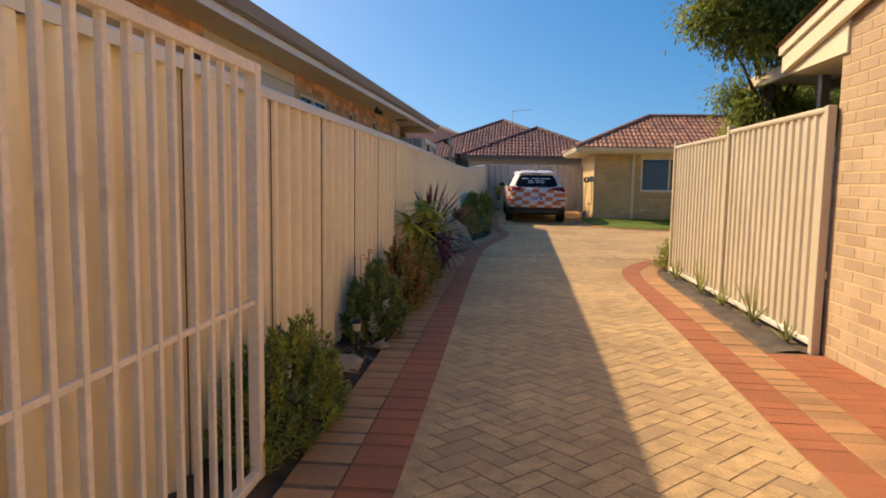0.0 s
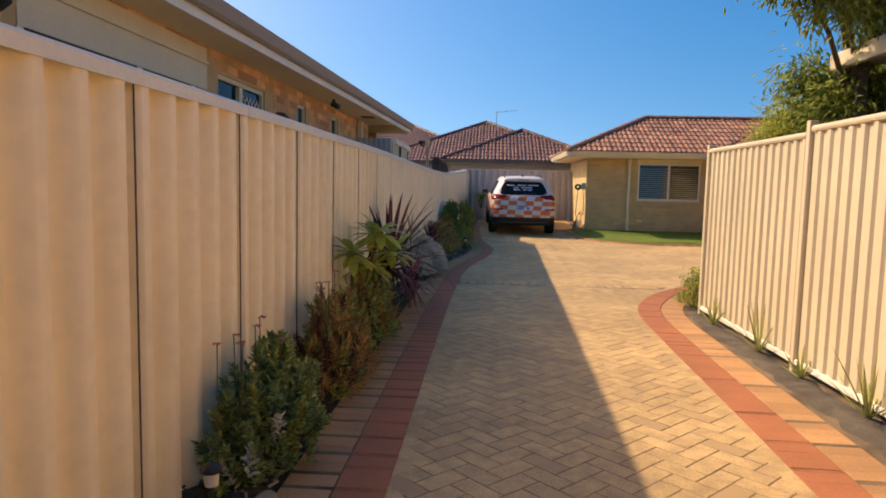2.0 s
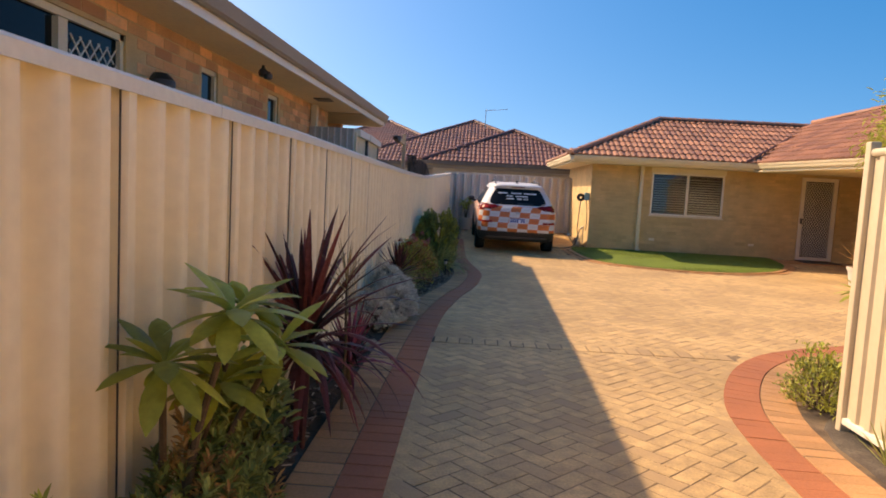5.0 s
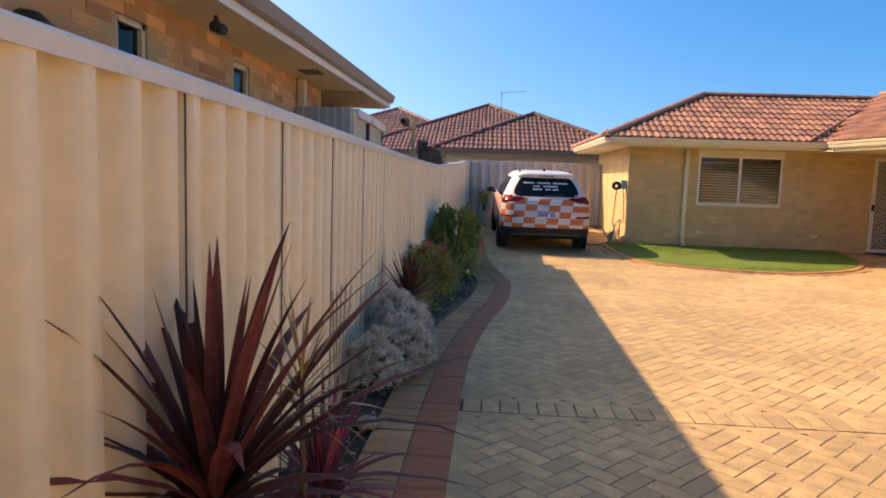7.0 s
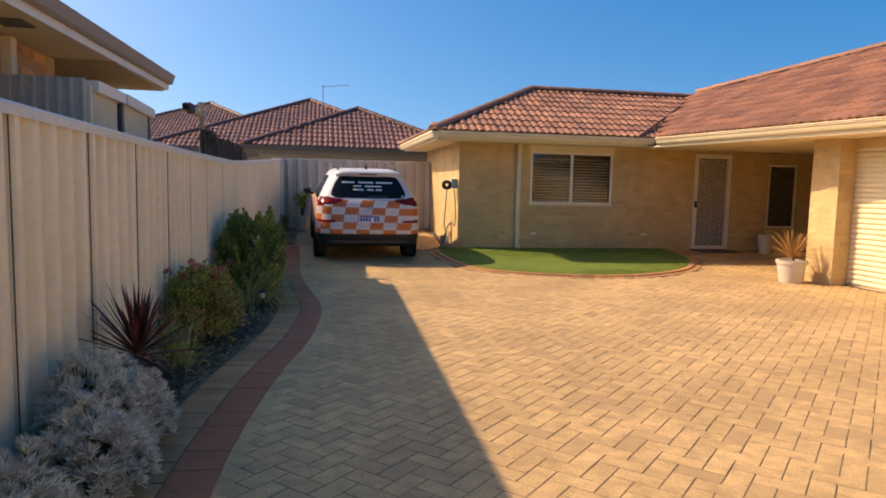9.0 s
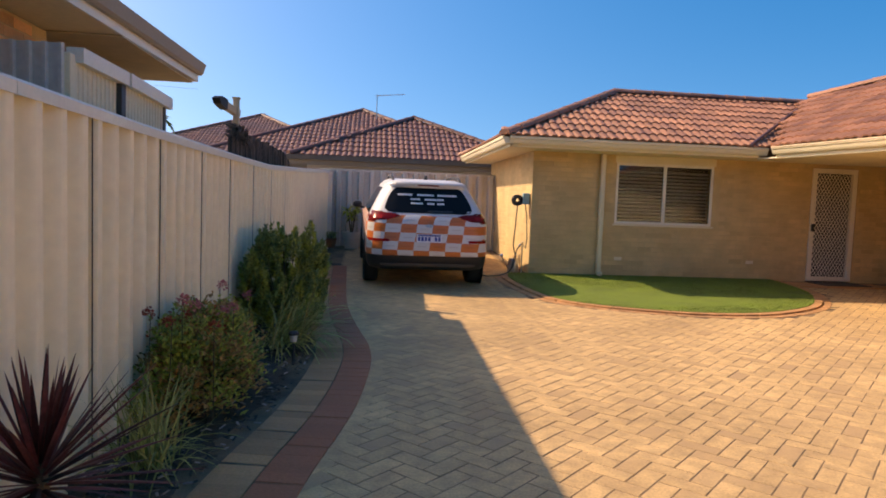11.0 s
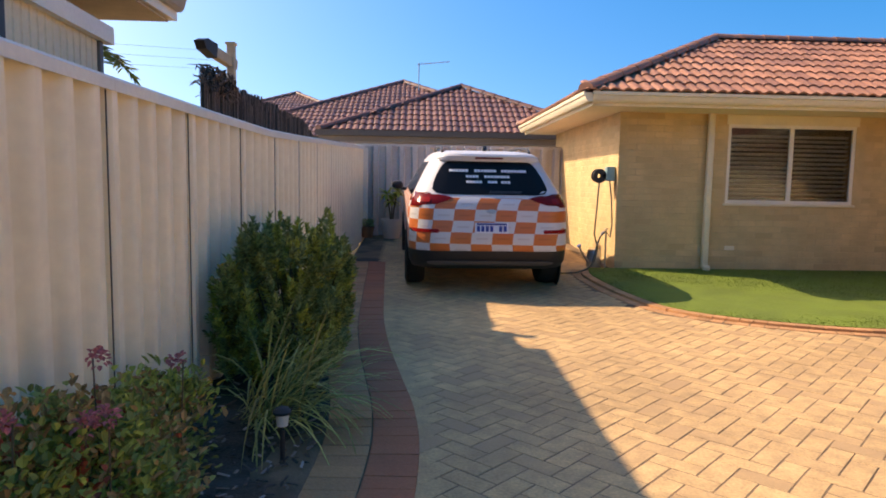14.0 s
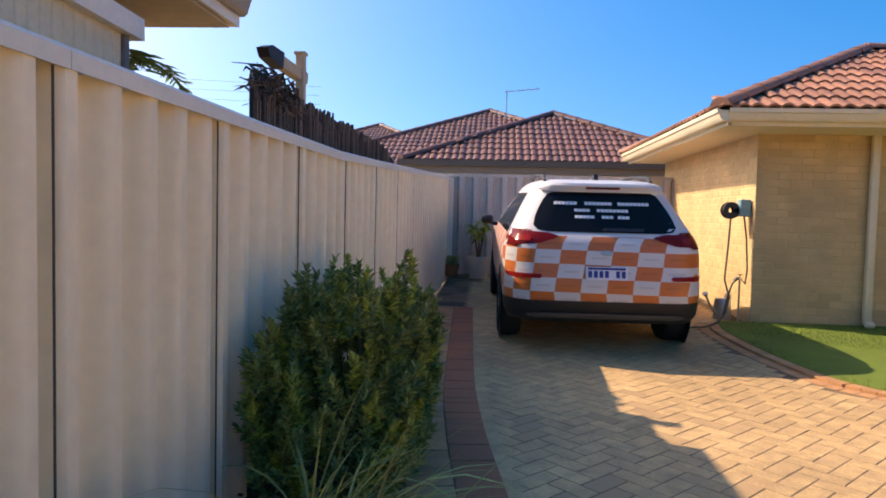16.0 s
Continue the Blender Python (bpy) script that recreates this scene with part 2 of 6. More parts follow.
class Geo:
    """A mesh in the making, in world metres."""

    def __init__(self):
        self.v, self.f = [], []

    def add(self, verts, faces):
        n = len(self.v)
        self.v += [tuple(p) for p in verts]
        self.f += [tuple(i + n for i in f) for f in faces]
        return self

    def box(self, a, b, m=None):
        x0, y0, z0 = a
        x1, y1, z1 = b
        vs = [Vector(p) for p in ((x0, y0, z0), (x1, y0, z0), (x1, y1, z0), (x0, y1, z0), (x0, y0, z1), (x1, y0, z1), (x1, y1, z1), (x0, y1, z1))]
        if m is not None:
            vs = [m @ p for p in vs]
        return self.add(vs, [(0, 3, 2, 1), (4, 5, 6, 7), (0, 1, 5, 4), (1, 2, 6, 5), (2, 3, 7, 6), (3, 0, 4, 7)])

    def soft(self, a, b, r=0.01, m=None):
        """A box with its edges taken off."""
        bm = bmesh.new()
        bmesh.ops.create_cube(bm, size=1)
        s = [b[i] - a[i] for i in range(3)]
        c = [(b[i] + a[i]) / 2 for i in range(3)]
        for p in bm.verts:
            p.co = Vector((p.co[0] * s[0] + c[0], p.co[1] * s[1] + c[1], p.co[2] * s[2] + c[2]))
        bmesh.ops.bevel(bm, geom=bm.edges[:], offset=min(r, min(s) * 0.45), segments=2, affect="EDGES", profile=0.5)
        bm.verts.index_update()
        vs = [m @ p.co if m is not None else p.co.copy() for p in bm.verts]
        fs = [[q.index for q in f.verts] for f in bm.faces]
        bm.free()
        return self.add(vs, fs)

    def tube(self, points, radius, n=8, cap=True):
        pts = [Vector(p) for p in points]
        rad = radius if isinstance(radius, (list, tuple)) else [radius] * len(pts)
        side = None
        vs = []
        for i, p in enumerate(pts):
            d = (pts[min(i + 1, len(pts) - 1)] - pts[max(i - 1, 0)]).normalized()
            if side is None:
                side = d.orthogonal().normalized()
            side = (side - d * side.dot(d)).normalized()
            up = d.cross(side)
            vs += [p + (side * math.cos(k * math.tau / n) + up * math.sin(k * math.tau / n)) * rad[i] for k in range(n)]
        fs = [(i * n + k, i * n + (k + 1) % n, (i + 1) * n + (k + 1) % n, (i + 1) * n + k) for i in range(len(pts) - 1) for k in range(n)]
        if cap:
            fs += [tuple(reversed(range(n))), tuple(range((len(pts) - 1) * n, len(pts) * n))]
        return self.add(vs, fs)

    def lathe(self, centre, profile, n=24):
        """profile: (radius, height) from the bottom up."""
        c = Vector(centre)
        vs = [c + Vector((r * math.cos(k * math.tau / n), r * math.sin(k * math.tau / n), h)) for r, h in profile for k in range(n)]
        fs = [(i * n + k, i * n + (k + 1) % n, (i + 1) * n + (k + 1) % n, (i + 1) * n + k) for i in range(len(profile) - 1) for k in range(n)]
        fs += [tuple(reversed(range(n))), tuple(range((len(profile) - 1) * n, len(profile) * n))]
        return self.add(vs, fs)

    def prism(self, outline, direction):
        """A flat outline pushed along a direction."""
        a = [Vector(p) for p in outline]
        d = Vector(direction)
        n = len(a)
        return self.add(a + [p + d for p in a], [tuple(reversed(range(n))), tuple(range(n, 2 * n))] + [(i, (i + 1) % n, (i + 1) % n + n, i + n) for i in range(n)])

    def sweep(self, path, section, closed_section=True):
        """A section of (side, up) carried along a path in plan; side is to the right of the way."""
        pts = [Vector(p) for p in path]
        n = len(section)
        vs = []
        for i, p in enumerate(pts):
            d = pts[min(i + 1, len(pts) - 1)] - pts[max(i - 1, 0)]
            r = Vector((d.y, -d.x, 0)).normalized()
            vs += [p + r * s + Vector((0, 0, u)) for s, u in section]
        m = n if closed_section else n - 1
        fs = [(i * n + k, (i + 1) * n + k, (i + 1) * n + (k + 1) % n, i * n + (k + 1) % n) for i in range(len(pts) - 1) for k in range(m)]
        if closed_section:
            fs += [tuple(range(n)), tuple(reversed(range((len(pts) - 1) * n, len(pts) * n)))]
        return self.add(vs, fs)


def make(name, geo, material, origin=(0, 0, 0), smooth=False, fix=True):
    me = bpy.data.meshes.new(name)
    o = Vector(origin)
    me.from_pydata([Vector(p) - o for p in geo.v], [], geo.f)
    if fix and len(geo.f) < 20000:
        bm = bmesh.new()
        bm.from_mesh(me)
        bmesh.ops.recalc_face_normals(bm, faces=bm.faces[:])
        bm.to_mesh(me)
        bm.free()
    me.materials.append(material)
    if smooth:
        me.polygons.foreach_set("use_smooth", [True] * len(me.polygons))
        me.set_sharp_from_angle(angle=radians(38))
    me.update()
    return me


def solid(name, geo, material, label="", category="", kind="structure", smooth=False, fix=True):
    """A top-level mesh, in world metres."""
    ob = new(name, make(name, geo, material, smooth=smooth, fix=fix))
    ORIGIN[ob.name] = Vector((0, 0, 0))
    return tagged(ob, label, category, "", kind)


def thing(name, at, label, category, group="", kind=""):
    ob = new(name)
    ob.empty_display_size = 0.1
    ob.location = at
    ORIGIN[ob.name] = Vector(at)
    return tagged(ob, label, category, group, kind)


def part(name, geo, material, parent, label="", smooth=False, kind="", fix=True):
    o = ORIGIN[parent.name]
    ob = new(name, make(name, geo, material, o, smooth, fix))
    ob.parent = parent
    ORIGIN[ob.name] = o
    return tagged(ob, label, kind=kind)


def pieces(name, me, places, parent):
    """Objects of their own on one mesh, at poses in world metres."""
    back = Matrix.Translation(-ORIGIN[parent.name])
    for m in places:
        ob = new(name, me)
        ob.parent = parent
        ob.matrix_basis = back @ m


def inside(p, poly):
    x, y = p
    hit = False
    for i in range(len(poly)):
        (x0, y0), (x1, y1) = poly[i][:2], poly[i - 1][:2]
        if (y0 > y) != (y1 > y) and x < (x1 - x0) * (y - y0) / (y1 - y0) + x0:
            hit = not hit
    return hit


def ground_z(y):
    """The drive climbs gently past the lawn."""
    t = min(max(y - 20.2, 0), 7.0)
    return 0.05 * (t - 0.3) if t > 0.6 else 0.05 * t * t / 1.2


def smooth_line(points, step):
    """A smooth curve through points of the plan, at even steps."""
    pts = [Vector((p[0], p[1], 0)) for p in points]
    fine = []
    for i in range(len(pts) - 1):
        p0, p1, p2, p3 = pts[max(i - 1, 0)], pts[i], pts[i + 1], pts[min(i + 2, len(pts) - 1)]
        for k in range(40):
            t = k / 40
            fine.append(0.5 * ((2 * p1) + (p2 - p0) * t + (2 * p0 - 5 * p1 + 4 * p2 - p3) * t * t + (3 * p1 - p0 - 3 * p2 + p3) * t ** 3))
    fine.append(pts[-1])
    out, run = [fine[0]], 0.0
    for a, b in zip(fine, fine[1:]):
        run += (b - a).length
        if run >= step:
            out.append(b)
            run -= step
    return out


def at_side(line, d):
    out = []
    for i, p in enumerate(line):
        w = line[min(i + 1, len(line) - 1)] - line[max(i - 1, 0)]
        out.append(p + Vector((w.y, -w.x, 0)).normalized() * d)
    return out

# ---- ground ----
LAND = Geo()
ys = [-60, 0, 20.2, 20.8, 21.5, 22.5, 24, 27.2, 40, 400]
xs = [-400, -30, 0, 30, 400]
for j, y in enumerate(ys):
    for x in xs:
        LAND.v.append((x, y, ground_z(y) - 0.10))
LAND.f = [(j * 5 + i, j * 5 + i + 1, (j + 1) * 5 + i + 1, (j + 1) * 5 + i) for j in range(len(ys) - 1) for i in range(4)]
solid("ground", LAND, M["land"], "dry sandy ground of the neighbourhood", "ground")

EDGE = [(-0.38, -2.0), (-0.39, 2.0), (-0.41, 5.0), (-0.43, 8.0), (-0.43, 10.5), (-0.40, 12.3), (-0.34, 13.3), (-0.20, 14.4), (0.0, 15.5), (0.10, 16.6), (0.085, 17.3),
        (0.0, 17.95), (-0.11, 18.8), (-0.2, 19.8), (-0.25, 20.9), (-0.29, 22.0), (-0.33, 23.2)]
ISLE = [(1.66, -2.0), (1.68, 2.9), (1.72, 4.4), (1.79, 6.4), (1.85, 8.5), (1.90, 9.6), (2.06, 10.4), (2.45, 11.27), (2.87, 11.85), (3.28, 12.2), (3.94, 12.58), (5.0, 12.95), (6.6, 13.2)]
LAWN = [(2.75, 22.75), (2.66, 22.2), (2.80, 21.1), (3.12, 20.25), (3.85, 19.7), (4.75, 19.45), (5.75, 19.63), (6.85, 20.4), (7.55, 21.5), (7.7, 22.75)]
edge_fine, isle_fine, lawn_fine = smooth_line(EDGE, 0.1), smooth_line(ISLE, 0.1), smooth_line(LAWN, 0.1)

BASE = Geo()
bx = [-0.6 + 0.45 * i for i in range(28)]
by = [-2 + 0.2 * i for i in range(145)]
for y in by:
    for x in bx:
        BASE.v.append((x, y, ground_z(y) - 0.002))
BASE.f = [(j * 28 + i, j * 28 + i + 1, (j + 1) * 28 + i + 1, (j + 1) * 28 + i) for j in range(144) for i in range(27)]
drive = solid("pavement", BASE, M["joint"], "herringbone brick paved driveway, buff pavers", "pavement")


def bed(name, left, right, material, lift, label):
    g = Geo()
    n = min(len(left), len(right))
    for k in range(n):
        a, b = left[k], right[k]
        for i in range(6):
            p = a.lerp(b, i / 5)
            hump = 0.035 * math.sin(math.pi * i / 5) + 0.02 * noise.noise(Vector((p.x * 5, p.y * 5, 3)))
            g.v.append((p.x, p.y, ground_z(p.y) + lift + hump))
    g.f = [(k * 6 + i, k * 6 + i + 1, (k + 1) * 6 + i + 1, (k + 1) * 6 + i) for k in range(n - 1) for i in range(5)]
    return solid(name, g, material, label, "garden bed", smooth=True)


def fence_x(y):
    if y < 17.5:
        return -1.115 + 0.075 * min(max(y / 17.5, 0), 1)
    return -1.04 + 0.038 * (y - 17.5)


inner_left = at_side(edge_fine, -0.24)
bed("garden_bed", [Vector((fence_x(p.y) - 0.02, p.y, 0)) for p in inner_left], inner_left, M["soil"], -0.02, "dark soil and mulch bed along the fence")
inner_right = at_side(isle_fine, 0.49)
near = [p for p in inner_right if 5.3 < p.y < 11.6]
bed("garden_bed", near, [Vector((max(2.68, p.x + 0.3) + max(0, p.y - 9.8) * 2.0, p.y, 0)) for p in near], M["sandy"], -0.02, "grey sandy soil strip beside the fence")

# mulch chips on the bed
chips = Geo()
rc = random.Random(5)
for k in range(3600):
    y = rc.uniform(3, 19.5)
    e = min(edge_fine, key=lambda p: abs(p.y - y)).x - 0.26
    x = rc.uniform(fence_x(y) + 0.03, e)
    m = pose(x, y, ground_z(y) + 0.012 + rc.random() * 0.02, rc.uniform(-25, 25), rc.uniform(-25, 25), rc.uniform(0, 360))
    chips.box((-rc.uniform(0.008, 0.03), -0.006, -0.002), (rc.uniform(0.008, 0.03), 0.006, 0.003), m)
solid("mulch", chips, M["mulch"], "bark chips and dry leaf litter on soil", "mulch", kind="stuff", fix=False)


def block_mesh(name, l, w, h, material, chamfer=0.006):
    """A paver or brick: chamfered top, sides, no bottom; lies with its top at z = 0."""
    c = chamfer
    g = Geo()
    o = [(-l / 2, -w / 2), (l / 2, -w / 2), (l / 2, w / 2), (-l / 2, w / 2)]
    i = [(-l / 2 + c, -w / 2 + c), (l / 2 - c, -w / 2 + c), (l / 2 - c, w / 2 - c), (-l / 2 + c, w / 2 - c)]
    g.v = [(x, y, -h) for x, y in o] + [(x, y, -c) for x, y in o] + [(x, y, 0) for x, y in i]
    g.f = [(8, 9, 10, 11)] + [(a, (a + 1) % 4, (a + 1) % 4 + 4, a + 4) for a in range(4)] + [(a + 4, (a + 1) % 4 + 4, (a + 1) % 4 + 8, a + 8) for a in range(4)]
    return g, make(name, g, material)


def slope_at(y):
    """Degrees by which the paving leans back."""
    return math.degrees(math.atan((ground_z(y + 0.1) - ground_z(y - 0.1)) / 0.2))


# ---- herringbone pavers ----
PL, PW = 0.232, 0.116
paver_geo, paver_me = block_mesh("paver", PL - 0.006, PW - 0.006, 0.03, M["paver"], 0.0022)
region = [(p.x, p.y) for p in at_side(edge_fine, 0.20)] + [(-0.1, 26.2), (3.0, 26.2), (3.0, 22.9)] + [(2.55, 22.6)] + [(p.x, p.y) for p in at_side(lawn_fine, 0.25)][4:-2] + [(8.0, 22.7), (8.3, 22.6), (11, 22.6), (11, 18.8), (8.4, 18.8), (8.4, 12.9)] + [(p.x, p.y) for p in reversed(at_side(isle_fine, 0.05))]
rp = random.Random(2)
near_pavers, far_pavers = [], Geo()
q = math.sqrt(0.5)
for i in range(-170, 260):
    for j in range(-170, 260):
        k = (i - j) % 4
        if k == 0:
            cx, cy, turn = i + 1.0, j + 0.5, 0
        elif k == 3:
            cx, cy, turn = i + 0.5, j + 1.0, 90
        else:
            continue
        u, v = cx * PW, cy * PW
        x, y = (u - v) * q + 1.0, (u + v) * q + 11.0
        if abs(y - 11.78) < 0.10 and x < 2.75:
            continue
        if not (-0.7 < x < 11.2 and -2 < y < 26.3) or not inside((x, y), region):
            continue
        m = pose(x, y, ground_z(y) + rp.uniform(-0.001, 0.001), slope_at(y)) @ pose(0, 0, 0, rp.uniform(-0.25, 0.25), rp.uniform(-0.25, 0.25), turn + 45 + rp.uniform(-0.8, 0.8))
        if 0.2 < x < 2.0 and 4.0 < y < 9.3 and len(near_pavers) < 300:
            near_pavers.append(m)
        else:
            far_pavers.add([m @ Vector(p) for p in paver_geo.v], paver_geo.f)
# one course of headers across the drive, with cut pieces on both sides
for i in range(23):
    m = pose(-0.1 + 0.121 * i, 11.78, 0.005 + rp.uniform(-0.002, 0.002), 0, 0, 90 + rp.uniform(-1, 1))
    far_pavers.add([m @ Vector(p) for p in paver_geo.v], paver_geo.f)
far_pavers.box((-0.19, 11.60, -0.03), (2.66, 11.96, -0.0005))
part("course_joints", Geo().box((-0.19, 11.664, -0.0004), (2.66, 11.896, 0.0008)), M["joint"], drive)
# cut pieces that close the pattern against the borders
for line, d0, d1 in ((edge_fine, 0.22, 0.31), (isle_fine, -0.08, 0.01)):
    n = len(far_pavers.v)
    for a, b in zip(at_side(line, d0), at_side(line, d1)):
        far_pavers.v += [(a.x, a.y, ground_z(a.y) - 0.0008), (b.x, b.y, ground_z(b.y) - 0.0008)]
    far_pavers.f += [(n + 2 * i, n + 2 * i + 1, n + 2 * i + 3, n + 2 * i + 2) for i in range(len(line) - 1)]
part("pavers", far_pavers, M["paver_far"], drive, "buff clay pavers laid in herringbone", kind="stuff", fix=False)
PAVERS = near_pavers


# ---- brick borders ----
def border(name, line, d0, width, material, label, lift=0.006, y_end=1e9):
    pitch = 0.119
    g = Geo()
    mid = at_side(line, d0 + width / 2)
    for a, b in zip(at_side(line, d0), at_side(line, d0 + width)):
        g.v += [(a.x, a.y, ground_z(a.y) + 0.003), (b.x, b.y, ground_z(b.y) + 0.003)]
    g.f = [(2 * i, 2 * i + 1, 2 * i + 3, 2 * i + 2) for i in range(len(line) - 1)]
    ob = solid(name, g, M["joint_red" if material is M["red_brick"] else "joint"], label, "paving border")
    places, run, rb = [], 0.0, random.Random(len(name))
    for a, b in zip(mid, mid[1:]):
        run += (b - a).length
        if run >= pitch:
            run -= pitch
            way = math.degrees(math.atan2(b.y - a.y, b.x - a.x))
            places.append(pose(b.x, b.y, ground_z(b.y) + lift + rb.uniform(-0.001, 0.001), slope_at(b.y)) @ pose(0, 0, 0, 0, 0, way + 90 + rb.uniform(-0.6, 0.6)))
    return ob, block_mesh("brick", width - 0.003, pitch - 0.004, 0.03, material, 0.0016 if material is M["red_brick"] else 0.0025)[1], places


WALL_SIDE = [(1.66, -2.0), (1.68, 2.9), (1.71, 4.4), (1.745, 5.3)]
BORDERS = [
    border("paving_border_7", smooth_line(WALL_SIDE, 0.02), 0.50, 0.235, M["red_brick"], "red brick course beside the brick wall"),
    border("paving_border_8", smooth_line(WALL_SIDE, 0.02), 0.74, 0.235, M["red_brick"], "red brick course against the brick wall"),
    border("paving_border_1", smooth_line(EDGE, 0.02), 0.0, 0.235, M["red_brick"], "red brick soldier course edging the driveway"),
    border("paving_border_2", smooth_line(EDGE, 0.02), -0.24, 0.235, M["cream_brick"], "buff brick soldier course beside the garden bed"),
    border("paving_border_3", smooth_line(ISLE, 0.02), 0.0, 0.25, M["red_brick"], "red brick soldier course round the island bed"),
    border("paving_border_4", smooth_line(ISLE, 0.02), 0.255, 0.24, M["cream_brick"], "buff brick soldier course inside the red one"),
    border("paving_border_5", smooth_line(LAWN, 0.02), 0.0, 0.11, M["cream_brick"], "buff brick edge round the lawn", 0.03),
    border("paving_border_6", smooth_line(LAWN, 0.02), 0.112, 0.115, M["cream_brick"], "buff brick band round the lawn", 0.006),
]

# ---- lawn ----
g = Geo()
ring = [(p.x, p.y) for p in lawn_fine]
g.prism([(x, y, 0.0) for x, y in ring] + [(7.7, 22.78, 0.0), (2.75, 22.78, 0.0)], (0, 0, 0.035))
for i, p in enumerate(g.v):
    g.v[i] = (p[0], p[1], p[2] + ground_z(p[1]))
lawn = solid("lawn", g, M["turf"], "bright green synthetic turf patch", "lawn")
blades = Geo()
rl = random.Random(9)
poly = ring + [(7.7, 22.78), (2.75, 22.78)]
while len(blades.f) < 26000:
    x, y = rl.uniform(2.6, 7.8), rl.uniform(19.4, 22.75)
    if inside((x, y), poly):
        a, h = rl.uniform(0, 6.28), rl.uniform(0.008, 0.02)
        z = ground_z(y) + 0.034
        dx, dy = math.cos(a) * 0.004, math.sin(a) * 0.004
        blades.add([(x - dx, y - dy, z), (x + dx, y + dy, z), (x + rl.uniform(-0.015, 0.015), y + rl.uniform(-0.015, 0.015), z + h)], [(0, 1, 2)])
part("blades", blades, M["turf"], lawn, kind="stuff", fix=False)


# ---- fences ----
def ribbed(y0, y1, x0, x1, z0, z1, pitch, depth, pan=0.58, flank=0.13, side=1):
    """A trapezoid-ribbed sheet between two plan points."""
    a, b = Vector((x0, y0, 0)), Vector((x1, y1, 0))
    d = (b - a)
    n = max(1, round(d.length / pitch))
    out = Vector((d.y, -d.x, 0)).normalized() * side
    prof = [(0.0, 0.0), (pan, 0.0), (pan + flank, 1.0), (1.0 - flank * 0.5, 1.0), (1.0, 0.0)]
    pts = []
    for i in range(n):
        for t, h in prof[:-1]:
            pts.append(a + d * ((i + t) / n) + out * depth * h)
    pts.append(b)
    g = Geo()
    for p in pts:
        g.v += [(p.x, p.y, z0), (p.x, p.y, z1)]
    g.f = [(2 * i, 2 * i + 2, 2 * i + 3, 2 * i + 1) for i in range(len(pts) - 1)]
    back = out * -0.003
    m = len(g.v)
    g.v += [(p[0] + back.x, p[1] + back.y, p[2]) for p in g.v[:m]]
    g.f += [(2 * i + m, 2 * i + 1 + m, 2 * i + 3 + m, 2 * i + 2 + m) for i in range(len(pts) - 1)]
    return g


def fence_top(y):
    return 1.69 + 0.048 * min(max((15.5 - y) / 5.5, 0), 1) + (0.0 if y < 19.5 else 0.038 * (y - 19.5))


def crested(y0, y1, z0, z1, depth=0.075):
    """One fence sheet: a crest, four long ramps that end in a sharp fall, and a narrow pan at its far edge."""
    line = [(0.0, 0.0), (0.012, 0.85), (0.022, 1.0), (0.070, 1.0), (0.080, 0.0)]
    for k in range(4):
        line += [(0.080 + 0.203 * (k + t), h) for t, h in ((0.34, 0.0), (0.48, 0.04), (0.53, 0.14), (0.59, 0.42), (0.65, 0.72), (0.71, 0.94), (0.76, 1.0), (0.95, 1.0), (1.0, 0.0))]
    line.append((0.97, 0.0))
    g = Geo()
    for back in (0.0, 0.003):
        n = len(g.v)
        for u, h in line:
            y = y0 + (y1 - y0) * u / 0.97
            x = fence_x(y) + depth * h - back
            g.v += [(x, y, z0), (x, y, z1)]
        way = [(2 * i, 2 * i + 2, 2 * i + 3, 2 * i + 1) for i in range(len(line) - 1)]
        g.f += [tuple(n + q for q in (f if not back else reversed(f))) for f in way]
    return g


fence_l = thing("fence_left", (-1.1, 3, 0), "cream ribbed steel boundary fence with grey capping", "fence", kind="structure")
SHEET = 0.984
y = 3.77 - SHEET * 6
joints = []
while y < 26.1:
    y1 = min(y + SHEET, 26.3)
    part("sheet", crested(y, y1 + 0.003, ground_z(y) - 0.05, fence_top(y + 0.49) - 0.03), M["fence_cream_shade"], fence_l, smooth=True)
    joints.append(y)
    y += SHEET
for y in joints:
    part("joint_strip", Geo().box((fence_x(y) + 0.058, y - 0.008, ground_z(y) - 0.05), (fence_x(y) + 0.063, y - 0.003, fence_top(y) - 0.045)), M["dark_gap"], fence_l, "dark joint strip between sheets")
y = -2.3
while y < 26.2:
    y1 = min(y + 2.7, 26.34)
    cap = Geo().sweep([(fence_x(a) + 0.012, a, fence_top(a)) for a in (y + 0.002, (y + y1) / 2, y1 - 0.002)], [(-0.04, -0.048), (-0.04, 0.0), (-0.03, 0.012), (0.062, 0.012), (0.070, 0.0), (0.070, -0.048), (0.066, -0.048), (0.062, -0.01), (-0.034, -0.01), (-0.036, -0.048)])
    part("capping", cap, M["fence_cap"], fence_l, "light grey metal capping")
    y += 2.7
# pale return panel in the corner
part("end_panel", Geo().soft((fence_x(26) - 0.02, 26.05, 0.2), (fence_x(26) + 0.16, 26.1, fence_top(26) - 0.02), 0.01), M["white"], fence_l, "pale corner panel")

